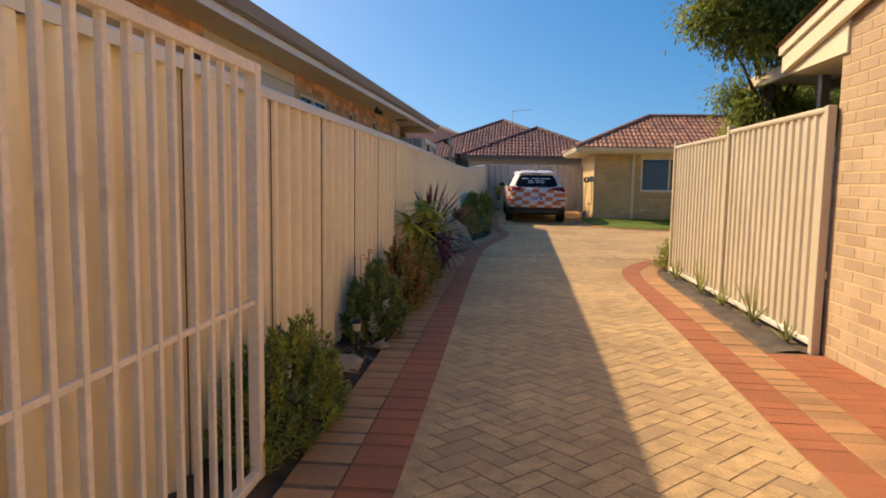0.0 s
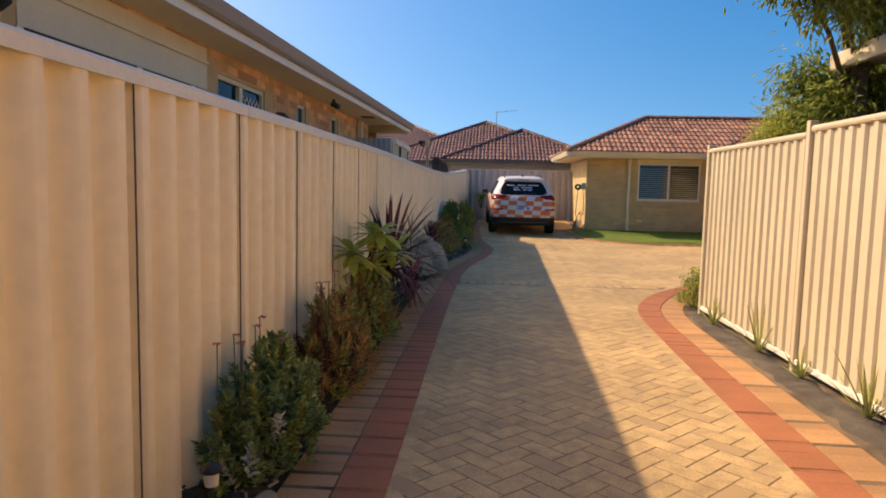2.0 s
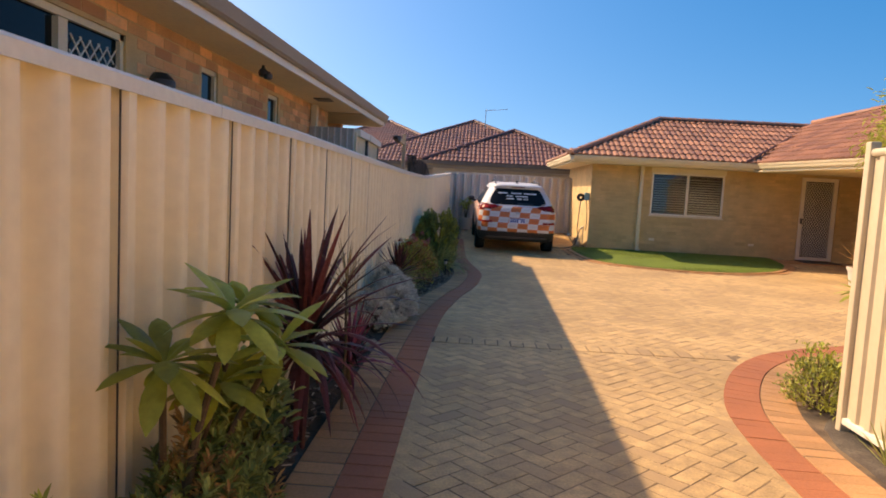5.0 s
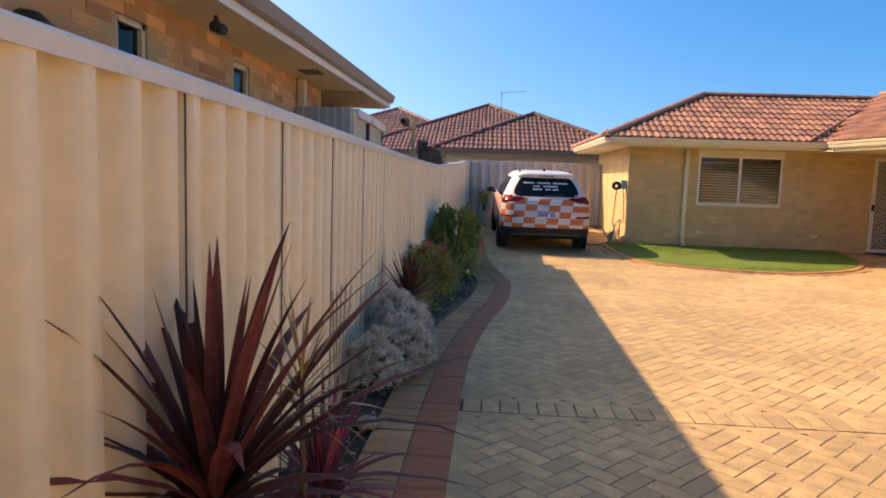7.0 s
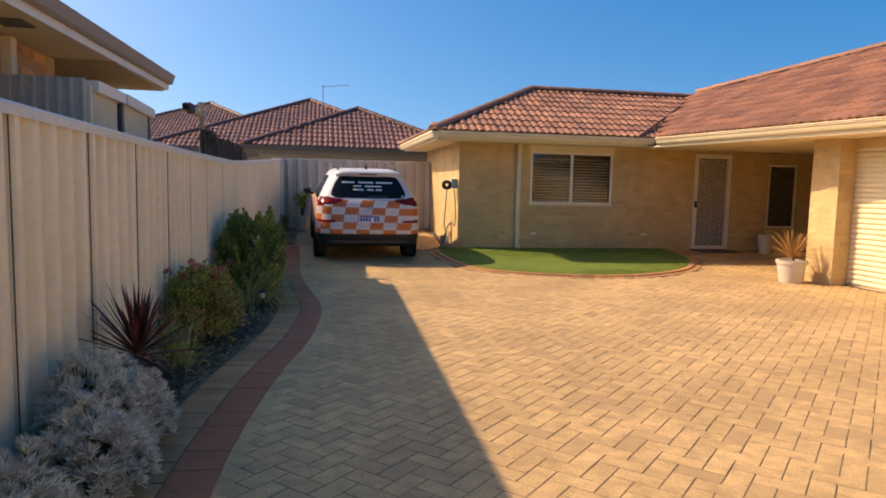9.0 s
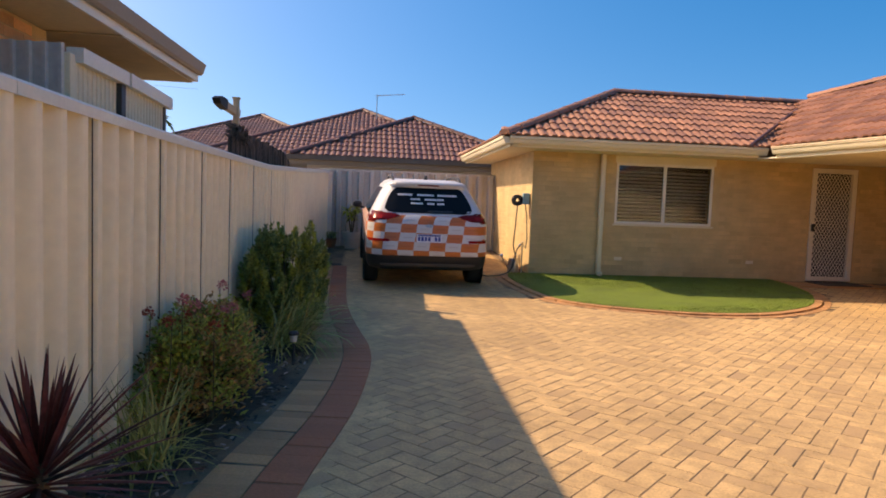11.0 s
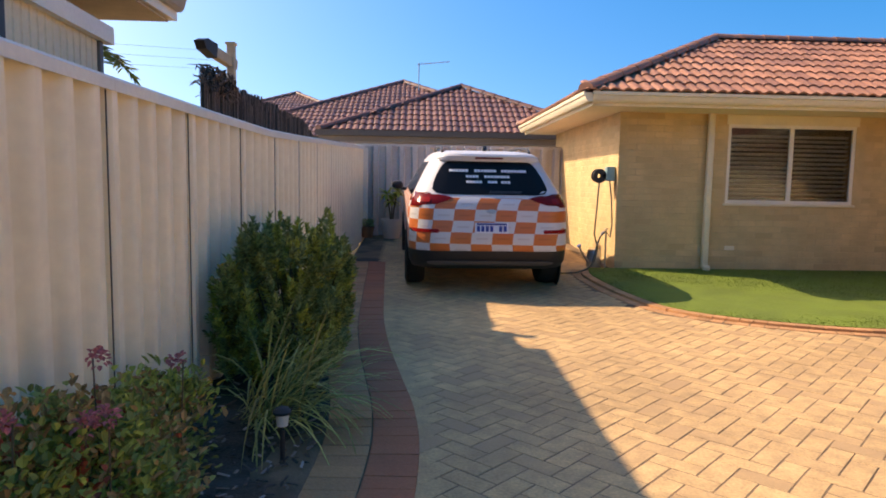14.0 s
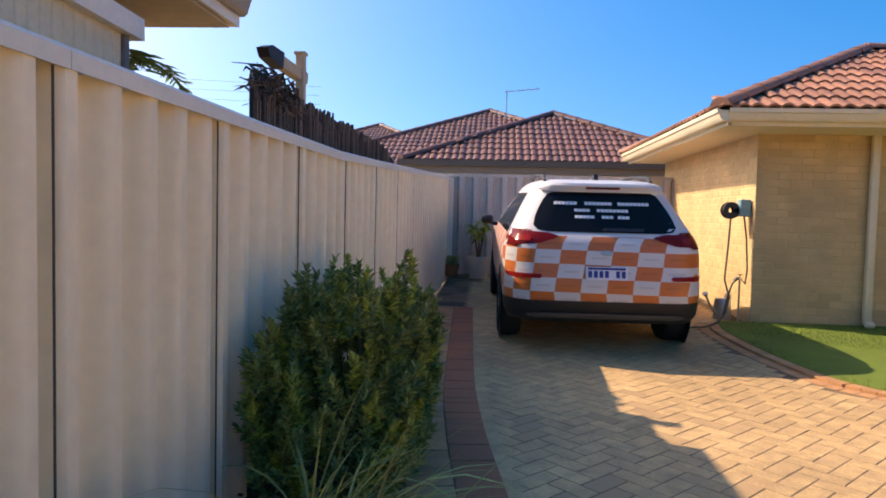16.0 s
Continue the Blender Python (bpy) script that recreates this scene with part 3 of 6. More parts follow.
fence_b = thing("fence_back", (1, 26.3, 0.29), "weathered grey ribbed boundary fence behind the car", "fence", kind="structure")
x = -0.85
while x < 3.1:
    x1 = min(x + 0.98, 3.12)
    part("sheet", ribbed(26.32, 26.32, x, x1 - 0.004, 0.2, 1.985, 0.245, 0.075, pan=0.45), M["fence_grey"], fence_b)
    x += 0.98
part("capping", Geo().sweep([(-0.85, 26.33, 2.0), (3.1, 26.33, 2.0)], [(-0.05, -0.05), (-0.05, 0.01), (0.05, 0.01), (0.05, -0.05)]), M["fence_grey"], fence_b)

fence_r = thing("fence_right", (2.61, 7.6, 0), "cream colour-coated steel panel fence in full sun", "fence", kind="structure")
RX = 2.62
for y0, y1, top in ((5.42, 7.56, 1.865), (7.64, 9.84, 1.825)):
    n = 3
    for i in range(n):
        a, b = y0 + (y1 - y0) * i / n, y0 + (y1 - y0) * (i + 1) / n
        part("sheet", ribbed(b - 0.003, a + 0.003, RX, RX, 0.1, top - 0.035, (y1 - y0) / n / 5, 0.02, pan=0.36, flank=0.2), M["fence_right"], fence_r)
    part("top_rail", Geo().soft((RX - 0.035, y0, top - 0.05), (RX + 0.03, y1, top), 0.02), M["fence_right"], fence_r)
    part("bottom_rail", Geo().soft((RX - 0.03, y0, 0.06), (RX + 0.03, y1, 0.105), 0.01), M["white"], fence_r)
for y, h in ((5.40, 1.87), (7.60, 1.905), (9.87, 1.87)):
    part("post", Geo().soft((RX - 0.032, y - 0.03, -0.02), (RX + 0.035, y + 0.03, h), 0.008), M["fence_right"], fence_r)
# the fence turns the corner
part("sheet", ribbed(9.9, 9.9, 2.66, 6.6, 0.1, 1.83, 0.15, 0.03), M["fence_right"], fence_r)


# ---- bricks in a wall ----
def brick_wall(wall, start, way, length, bottom, top, out, holes=(), bl=0.24, bh=0.086, material="brick", count=300, parts_if=None):
    """Stretcher-bond bricks 6 mm proud of a wall's face. start: plan point, way: unit direction, out: unit normal."""
    s, w, o = Vector((*start, 0)), Vector((*way, 0)), Vector((*out, 0))
    pitch = bl + 0.01
    g, me = block_mesh("brick", bl, bh - 0.010, 0.012, M[material], 0.003)
    places, far = [], Geo()
    turn = Matrix((w, Vector((0, 0, 1)), o)).transposed().to_4x4()
    if turn.determinant() < 0:
        turn = Matrix((-w, Vector((0, 0, 1)), o)).transposed().to_4x4()
    rw = random.Random(int(length * 100))
    row, z = 0, bottom + bh / 2
    while z + bh / 2 <= top + 0.02:
        u = -pitch * (0.5 if row % 2 else 0.0) + bl / 2
        while u < length:
            a, b = max(u - bl / 2, 0.0), min(u + bl / 2, length)
            if b - a > 0.04:
                c = (a + b) / 2
                if not any(h0 - 0.02 < b and a < h1 + 0.02 and z0 < z + bh / 2 - 0.01 and z - bh / 2 + 0.01 < z1 for h0, h1, z0, z1 in holes):
                    p = s + w * c + o * (0.0035 + rw.uniform(-0.001, 0.001)) + Vector((0, 0, z))
                    m = Matrix.Translation(p) @ turn @ Matrix.Diagonal(((b - a) / bl, 1, 1, 1))
                    if len(places) < count and (parts_if is None or parts_if(p)):
                        places.append(m)
                    else:
                        far.add([m @ Vector(v) for v in g.v], g.f)
            u += pitch
        z += bh
        row += 1
    if far.f:
        part("bricks", far, M[material + "_far"] if material + "_far" in M else M[material], wall, kind="stuff", fix=False)
    return wall, me, places


WALLS = []


# ---- roof tiles ----
def tiles(corner, along, up, poly, roof, material, count=0, tw=0.30, th=0.335, name="tile"):
    """Rolled tiles over a slope. corner: a point of the eave; along, up: unit vectors in the slope; poly: its outline in (along, up) metres."""
    c, a, u = Vector(corner), Vector(along), Vector(up)
    n = a.cross(u).normalized()
    if n.z < 0:
        n = -n
    prof = [(0.0, 0.0), (0.10, 0.022), (0.22, 0.03), (0.34, 0.022), (0.45, 0.002), (0.55, 0.0), (0.66, 0.02), (0.78, 0.028), (0.90, 0.018), (1.0, 0.0)]
    g = Geo()
    k = len(prof)
    g.v = [(t * tw, -0.02, h + 0.028) for t, h in prof] + [(t * tw, th + 0.01, h + 0.004) for t, h in prof] + [(t * tw, -0.02, h + 0.003) for t, h in prof]
    g.f = [(i, i + 1, k + i + 1, k + i) for i in range(k - 1)] + [(2 * k + i, 2 * k + i + 1, i + 1, i) for i in range(k - 1)]
    frame_of = Matrix((a, u, n)).transposed().to_4x4()
    us, vs = [p[0] for p in poly], [p[1] for p in poly]
    places, far = [], Geo()
    rt = random.Random(4)
    for j in range(int(min(vs) / th) - 1, int(max(vs) / th) + 1):
        for i in range(int(min(us) / tw) - 1, int(max(us) / tw) + 2):
            p = ((i + 0.5) * tw, (j + 0.5) * th)
            if not inside(p, poly):
                continue
            m = Matrix.Translation(c + a * (i * tw) + u * (j * th) + n * rt.uniform(0, 0.003)) @ frame_of
            if len(places) < count:
                places.append(m)
            else:
                far.add([m @ Vector(v) for v in g.v], g.f)
    if far.f:
        part("tiles", far, M[material], roof, kind="stuff", fix=False)
    return roof, (make(name, g, M["tile"]) if places else None), places


def caps(points, roof, material, r=0.11, name="ridge_caps"):
    """Half-round ridge and hip caps, lapped one over the next."""
    g = Geo()
    for a, b in zip(points, points[1:]):
        a, b = Vector(a), Vector(b)
        d = (b - a).normalized()
        n = max(1, int((b - a).length / 0.38))
        s = Vector((d.y, -d.x, 0)).normalized()
        w = s.cross(d)
        w = w if w.z > 0 else -w
        for i in range(n):
            p0, p1 = a.lerp(b, i / n), a.lerp(b, (i + 1.08) / n)
            vs = []
            for p, rr in ((p0, r), (p1, r * 0.88)):
                vs += [p + s * math.cos(t) * rr + w * (math.sin(t) * rr * 0.8 - 0.015) for t in [math.pi * q / 8 for q in range(9)]]
            g.add(vs, [(q, q + 1, q + 10, q + 9) for q in range(8)] + [tuple(range(9))])
    return part(name, g, material, roof, smooth=False)


TILES = []

# ---- the house ----
house = thing("house", (3.1, 22.79, 0.1), "single-storey buff brick house with red tiled roof", "house", kind="structure")
FY, HX = 22.79, 3.12
g = Geo()
holes_front = [(1.53, 3.36, 1.08, 2.17), (5.28, 6.20, 0.1, 2.24), (7.1, 7.86, 0.60, 2.06)]


def wall_with_holes(y, x0, x1, z0, z1, thick, holes):
    """Boxes that leave the openings free. holes: (u0, u1, z0, z1) from x0."""
    g = Geo()
    cuts = sorted(holes)
    x = x0
    for u0, u1, h0, h1 in cuts:
        g.box((x, y, z0), (x0 + u0, y + thick, z1))
        g.box((x0 + u0, y, h1), (x0 + u1, y + thick, z1))
        if h0 > z0:
            g.box((x0 + u0, y, z0), (x0 + u1, y + thick, h0))
        x = x0 + u1
    g.box((x, y, z0), (x1, y + thick, z1))
    return g


front = part("front_wall", wall_with_holes(FY, HX, 11.6, -0.05, 2.36, 0.23, holes_front), M["mortar"], house)
side = part("side_wall", Geo().box((HX, FY + 0.232, -0.05), (HX + 0.23, 26.7, 2.36)), M["mortar"], house)
part("back_wall", Geo().box((HX, 26.7, 0), (11.6, 26.9, 2.36)), M["mortar"], house)
part("room_shell", Geo().box((HX + 0.24, FY + 1.8, 0.1), (11.5, FY + 1.9, 2.3)), M["door_dark"], house)
WALLS.append(brick_wall(front, (HX, FY), (1, 0), 8.4, 0.07, 2.33, (0, -1), holes_front, parts_if=lambda p: p.x < 4.75))
WALLS.append(brick_wall(side, (HX, FY), (0, 1), 3.9, 0.07, 2.33, (-1, 0), count=270))

# garage
garage = part("garage_wall", Geo().box((8.16, 18.38, -0.05), (8.5, 18.95, 2.3)).box((8.5, 18.72, -0.05), (11.6, 18.95, 2.3)).box((8.42, 12.6, 2.12), (8.6, 18.38, 2.3)).box((8.16, 12.0, -0.05), (8.5, 12.6, 2.3)).box((8.5, 12.0, -0.05), (13, 12.2, 2.3)).box((11.6, 18.7, -0.05), (11.8, 26.9, 2.36)).box((13, 12.0, -0.05), (13.2, 18.9, 2.3)).box((8.16, 12.0, 2.3), (8.6, 18.95, 2.36)), M["mortar"], house)
WALLS.append(brick_wall(garage, (8.16, 18.38), (0, 1), 0.57, 0.0, 2.3, (-1, 0), count=90))
WALLS.append(brick_wall(garage, (8.16, 18.38), (1, 0), 0.26, 0.0, 2.3, (0, -1), count=60))
door_g = part("garage_door", Geo().box((8.47, 12.6, 0.0), (8.5, 18.4, 2.14)), M["cream"], house, "cream roller garage door with horizontal slats")
for i in range(27):
    z = 0.02 + i * 0.079
    part("slat", Geo().prism([(8.468, 12.62, z), (8.445, 12.62, z + 0.02), (8.440, 12.62, z + 0.04), (8.445, 12.62, z + 0.06), (8.468, 12.62, z + 0.078)], (0, 5.78, 0)), M["cream"], door_g, smooth=True)

# roof of the wing
E0, E1, RZ, EZ = 22.0, 27.25, 3.70, 2.47
pitch = math.atan2(RZ - EZ, 2.62)
cp, sp = math.cos(pitch), math.sin(pitch)
slope = 2.62 / cp
roof = part("roof", Geo().add([(2.42, E0, EZ), (9.6, E0, EZ), (9.7, 24.62, RZ), (5.19, 24.62, RZ), (2.42, E1, EZ), (9.6, E1, EZ)], [(0, 1, 2, 3), (0, 3, 4), (3, 2, 5, 4)]), M["tile_far"], house, "weathered red concrete tile roof")
TILES.append(tiles((2.42, E0, EZ), (1, 0, 0), (0, cp, sp), [(-0.05, -0.03), (4.5, -0.03), (4.75, 0.12), (7.3, slope), (2.77, slope)], roof, "tile_far", 260))
tp = math.atan2(RZ - EZ, 2.77)
TILES.append(tiles((2.42, E1, EZ), (0, -1, 0), (math.cos(tp), 0, math.sin(tp)), [(0, -0.03), (5.25, -0.03), (2.63, 2.77 / math.cos(tp))], roof, "tile_far"))
caps([(2.42, E0, EZ + 0.03), (5.19, 24.62, RZ + 0.04)], roof, M["tile_far"])
caps([(2.42, E1, EZ + 0.03), (5.19, 24.62, RZ + 0.04)], roof, M["tile_far"])
caps([(5.19, 24.62, RZ + 0.04), (9.6, 24.62, RZ + 0.04)], roof, M["tile_far"])
# main roof, over the porch and garage
ea = Vector((8.30, 12.98, 2.45)) - Vector((6.77, 21.55, 2.45))
ea.normalize()
nrm = Vector((-ea.y, ea.x, 0))
mp = radians(24.5)
ups = nrm * math.cos(mp) + Vector((0, 0, math.sin(mp)))
A0 = Vector((6.77, 21.55, 2.45))


def on_main(u, v):
    return A0 + ea * u + ups * v


def to_main(x, y):
    d = Vector((x, y, 0)) - Vector((A0.x, A0.y, 0))
    return d.dot(ea), d.dot(nrm) / math.cos(mp)


V_TOP, R_TOP = to_main(9.2, 24.2), to_main(11.0, 20.6)
outline = [(0, -0.03), (10.5, -0.03), (10.5, R_TOP[1]), R_TOP, V_TOP]
roof2 = part("roof_main", Geo().add([on_main(*p) - Vector((0, 0, 0.012)) for p in outline] + [(13.5, 27, 2.5), (15.5, 13, 2.5), (9.6, 27.0, 2.5)], [(0, 1, 2, 3, 4), (3, 2, 6, 5), (4, 3, 5, 7)]), M["tile_far"], house, "weathered red concrete tile roof")
TILES.append(tiles(A0, ea, ups, outline, roof2, "tile_far"))
caps([on_main(*V_TOP) + Vector((0, 0, 0.03)), on_main(*R_TOP) + Vector((0, 0, 0.03)), on_main(10.5, R_TOP[1]) + Vector((0, 0, 0.03))], roof2, M["tile_far"])
part("valley", Geo().tube([(6.6, E0 - 0.1, EZ + 0.01), (9.2, 24.3, RZ)], 0.03, 6), M["tile_dark"], roof2)

GUT = [(-0.005, -0.13), (0.055, -0.13), (0.085, -0.10), (0.095, -0.055), (0.115, -0.045), (0.12, -0.005), (0.10, 0.0), (0.095, -0.02), (-0.005, -0.02)]
# sections look outwards along the right-hand side of the way
part("gutter", Geo().sweep([(7.0, 22.10, EZ), (2.52, 22.10, EZ)], [(-s, u) for s, u in GUT]), M["cream"], house, "cream metal gutter", smooth=True)
part("gutter", Geo().sweep([(2.52, 22.02, EZ), (2.52, 27.2, EZ)], [(-s, u) for s, u in GUT]), M["cream"], house, "cream metal gutter", smooth=True)
b0, b1 = A0 + nrm * 0.1, A0 + ea * 10.5 + nrm * 0.1
part("gutter", Geo().sweep([b1, b0], [(-s, u) for s, u in GUT]), M["cream"], house, "cream metal gutter", smooth=True)
part("fascia", Geo().box((2.56, 22.10, EZ - 0.17), (6.9, 22.14, EZ - 0.02)).box((2.54, 22.10, EZ - 0.17), (2.58, 27.2, EZ - 0.02)), M["cream"], house)
part("fascia", Geo().prism([b0 + Vector((0, 0, -0.19)), b0 + nrm * 0.03 + Vector((0, 0, -0.19)), b0 + nrm * 0.03 + Vector((0, 0, -0.02)), b0 + Vector((0, 0, -0.02))], ea * 10.5), M["cream"], house)
part("soffit", Geo().box((2.58, 22.14, EZ - 0.165), (11.6, 22.80, EZ - 0.145)).box((2.58, 22.80, EZ - 0.165), (HX + 0.02, 27.1, EZ - 0.145)), M["soffit"], house)
part("porch_ceiling", Geo().prism([b0 + nrm * 0.03 + Vector((0, 0, -0.175)), b1 + nrm * 0.03 + Vector((0, 0, -0.175)), Vector((13, b1.y, 2.275)), Vector((13, 22.13, 2.275)), Vector((6.9, 22.13, 2.275))], (0, 0, 0.02)), M["soffit"], house)

pipe = part("downpipe", Geo().soft((4.33, FY - 0.10, 0.17), (4.42, FY - 0.03, 2.32), 0.02), M["cream"], house, "cream rectangular downpipe", smooth=True)
part("shoe", Geo().soft((-0.045, -0.04, -0.06), (0.045, 0.04, 0.06), 0.02, pose(4.39, FY - 0.10, 0.15, 25, 0, 0)), M["cream"], pipe, smooth=True)


def window(parent, x0, x1, z0, z1, y, panes, slats=True, label="white aluminium sliding window with shutters"):
    w = part("window", Geo().box((x0, y - 0.012, z0), (x1, y + 0.03, z0 + 0.045)).box((x0, y - 0.012, z1 - 0.045), (x1, y + 0.03, z1)).box((x0, y - 0.012, z0 + 0.045), (x0 + 0.045, y + 0.03, z1 - 0.045)).box((x1 - 0.045, y - 0.012, z0 + 0.045), (x1, y + 0.03, z1 - 0.045)), M["white"], parent, label)
    n = len(panes) - 1
    for i in range(n):
        a, b = x0 + (x1 - x0) * panes[i], x0 + (x1 - x0) * panes[i + 1]
        part("pane", Geo().box((a + 0.03, y + 0.012, z0 + 0.04), (b - 0.03, y + 0.016, z1 - 0.04)), M["pane"], w).visible_shadow = False
        if i:
            part("mullion", Geo().soft((a - 0.03, y - 0.008, z0 + 0.04), (a + 0.03, y + 0.035, z1 - 0.04), 0.004), M["white"], w)
    if slats:
        k = int((z1 - z0 - 0.1) / 0.062)
        for i in range(k):
            z = z0 + 0.07 + i * 0.062
            part("shutter_slat", Geo().soft((x0 + 0.05, -0.03, -0.004), (x1 - 0.05, 0.03, 0.004), 0.003, pose(0, y + 0.075, z, -28, 0, 0)), M["blind"], w)
    return w


M["pane"] = bpy.data.materials.new("pane")
M["pane"].use_nodes = True
nt = M["pane"].node_tree
gl, tp_, mx = nt.nodes.new("ShaderNodeBsdfGlossy"), nt.nodes.new("ShaderNodeBsdfTransparent"), nt.nodes.new("ShaderNodeMixShader")
gl.inputs["Roughness"].default_value = 0.03
tp_.inputs["Color"].default_value = (0.75, 0.78, 0.78, 1)
fr = nt.nodes.new("ShaderNodeFresnel")
fr.inputs["IOR"].default_value = 1.5
nt.links.new(fr.outputs[0], mx.inputs[0])
nt.links.new(tp_.outputs[0], mx.inputs[1])
nt.links.new(gl.outputs[0], mx.inputs[2])
nt.links.new(mx.outputs[0], nt.nodes["Material Output"].inputs[0])

w1 = window(house, 4.65, 6.48, 1.08, 2.17, FY + 0.02, [0, 0.5, 1])
part("sill", Geo().soft((4.62, FY - 0.03, 1.045), (6.51, FY + 0.1, 1.078), 0.006), M["cream"], w1)
part("lintel_panel", Geo().box((4.62, FY - 0.01, 2.17), (6.51, FY + 0.02, 2.30)), M["cream"], w1)
window(house, 10.24, 10.96, 0.62, 2.05, FY + 0.02, [0, 1], label="white framed entry window")

# security door
dx0, dx1, dz0, dz1 = 8.41, 9.30, 0.14, 2.23
door = part("door", Geo().box((dx0, FY - 0.01, dz0), (dx0 + 0.09, FY + 0.05, dz1)).box((dx1 - 0.09, FY - 0.01, dz0), (dx1, FY + 0.05, dz1)).box((dx0 + 0.09, FY - 0.01, dz1 - 0.09), (dx1 - 0.09, FY + 0.05, dz1)).box((dx0 + 0.09, FY - 0.01, dz0), (dx1 - 0.09, FY + 0.05, dz0 + 0.08)), M["white"], house, "white framed security screen door with diamond grille")
mesh_bars = Geo()
ix0, ix1, iz0, iz1 = dx0 + 0.09, dx1 - 0.09, dz0 + 0.08, dz1 - 0.09
c = iz0 - (ix1 - ix0) * 1.6
while c < iz1:
    for s in (1, -1):
        pts = []
        for t in range(41):
            xx = ix0 + (ix1 - ix0) * t / 40
            zz = c + 1.6 * ((xx - ix0) if s > 0 else (ix1 - xx))
            if iz0 <= zz <= iz1:
                pts.append((xx, FY + 0.012 + 0.003 * s, zz))
        if len(pts) > 1:
            mesh_bars.tube([pts[0], pts[-1]], 0.0065, 4, False)
    c += 0.105
part("grille", mesh_bars, M["white"], door, "diamond pattern grille")
part("door_leaf", Geo().box((ix0, FY + 0.05, iz0), (ix1, FY + 0.09, iz1)), M["door_dark"], door)
part("door_handle", Geo().soft((dx0 + 0.02, FY - 0.05, 1.06), (dx0 + 0.07, FY - 0.01, 1.2), 0.008), M["metal_dark"], door)
mat_d = thing("door_mat", (8.85, 22.45, ground_z(22.4)), "dark coir door mat before the entry door", "door mat")
part("mat", Geo().soft((8.4, 22.2, 0.11), (9.3, 22.7, 0.125), 0.005), M["door_dark"], mat_d)
part("porch_step", Geo().soft((7.9, 22.15, -0.02), (9.7, 22.785, 0.11), 0.01), M["cream_brick"], house, "low brick step at the door")
for x in (5.2, 7.2):
    part("weep_vent", Geo().soft((4.68 if x < 6 else 7.2, FY - 0.012, 0.42), (4.82 if x < 6 else 7.34, FY - 0.004, 0.48), 0.002), M["soffit"], house)


# ---- the house behind the back fence ----
nb = thing("house_behind", (1.5, 30, 0.33), "brown tiled house behind the back fence", "house", kind="structure")


def hip_front(parent, peak, eave_y, eave_z, half, back, name, material):
    """A hipped end: peak, its front eave, and slopes to both sides that run back."""
    px, py, pz = peak
    run = py - eave_y
    r = part(name, Geo().add([(px - half, eave_y, eave_z), (px + half, eave_y, eave_z), (px, py, pz), (px, back, pz), (px - half, back, eave_z), (px + half, back, eave_z)], [(0, 1, 2), (0, 2, 3, 4), (1, 5, 3, 2)]), M[material], parent, "brown concrete tile roof")
    l1 = math.hypot(run, pz - eave_z)
    tiles((px - half, eave_y, eave_z), (1, 0, 0), (0, run / l1, (pz - eave_z) / l1), [(0, 0), (2 * half, 0), (half, l1)], r, material)
    l2 = math.hypot(half, pz - eave_z)
    tiles((px - half, back, eave_z), (0, -1, 0), (half / l2, 0, (pz - eave_z) / l2), [(0, 0), (back - eave_y, 0), (back - py, l2), (0, l2)], r, material)
    caps([(px - half, eave_y, eave_z + 0.03), (px, py, pz + 0.03), (px, back, pz + 0.03)], r, M[material])
    caps([(px + half, eave_y, eave_z + 0.03), (px, py, pz + 0.03)], r, M[material])
    part("gutter", Geo().sweep([(px - half - 0.05, eave_y - 0.02, eave_z), (px + half, eave_y - 0.02, eave_z)], [(0, -0.12), (0.1, -0.12), (0.12, 0.0), (0, 0)]), M["gutter_grey"], r, "dark grey gutter")
    part("fascia", Geo().box((px - half, eave_y + 0.01, eave_z - 0.24), (px + half, eave_y + 0.04, eave_z - 0.02)), M["gutter_tan"], r)
    return r


hip_front(nb, (1.52, 31.5, 3.84), 28.6, 2.43, 3.35, 36, "roof", "tile_dark")
hip_front(nb, (-0.08, 36.0, 4.60), 31.0, 2.43, 5.0, 46, "roof", "tile_dark")
hip_front(nb, (-5.0, 44.0, 5.2), 38.0, 2.6, 6.0, 52, "roof", "tile_dark")
part("wall", Geo().box((-1.4, 29.1, 0.2), (4.4, 35.5, 2.42)).box((-4.6, 31.5, 0.2), (4.6, 45, 2.42)).box((-12, 38.6, 0.2), (-0.5, 51, 2.55)), M["render"], nb)
ant = thing("antenna", (0.41, 34.5, 4.2), "thin metal television antenna on the roof", "antenna")
part("mast", Geo().tube([(0.41, 34.5, 4.15), (0.41, 34.5, 4.98)], 0.018, 6), M["metal_grey"], ant)
part("boom", Geo().tube([(0.35, 34.5, 4.93), (1.35, 34.4, 5.02)], 0.010, 6), M["metal_grey"], ant)
for i in range(7):
    x = 0.5 + i * 0.13
    part("element", Geo().tube([(x, 34.3, 4.94 + 0.012 * i), (x, 34.6, 4.94 + 0.012 * i)], 0.006, 5), M["metal_grey"], ant)

# ---- the house beyond the left fence ----
lh = thing("house_left", (-2.65, 8, 0), "brick house with deep eaves beyond the fence", "house", kind="structure")
LX = -2.62


def eave_x(y):
    return -2.09 + 0.0215 * (y - 8.0)


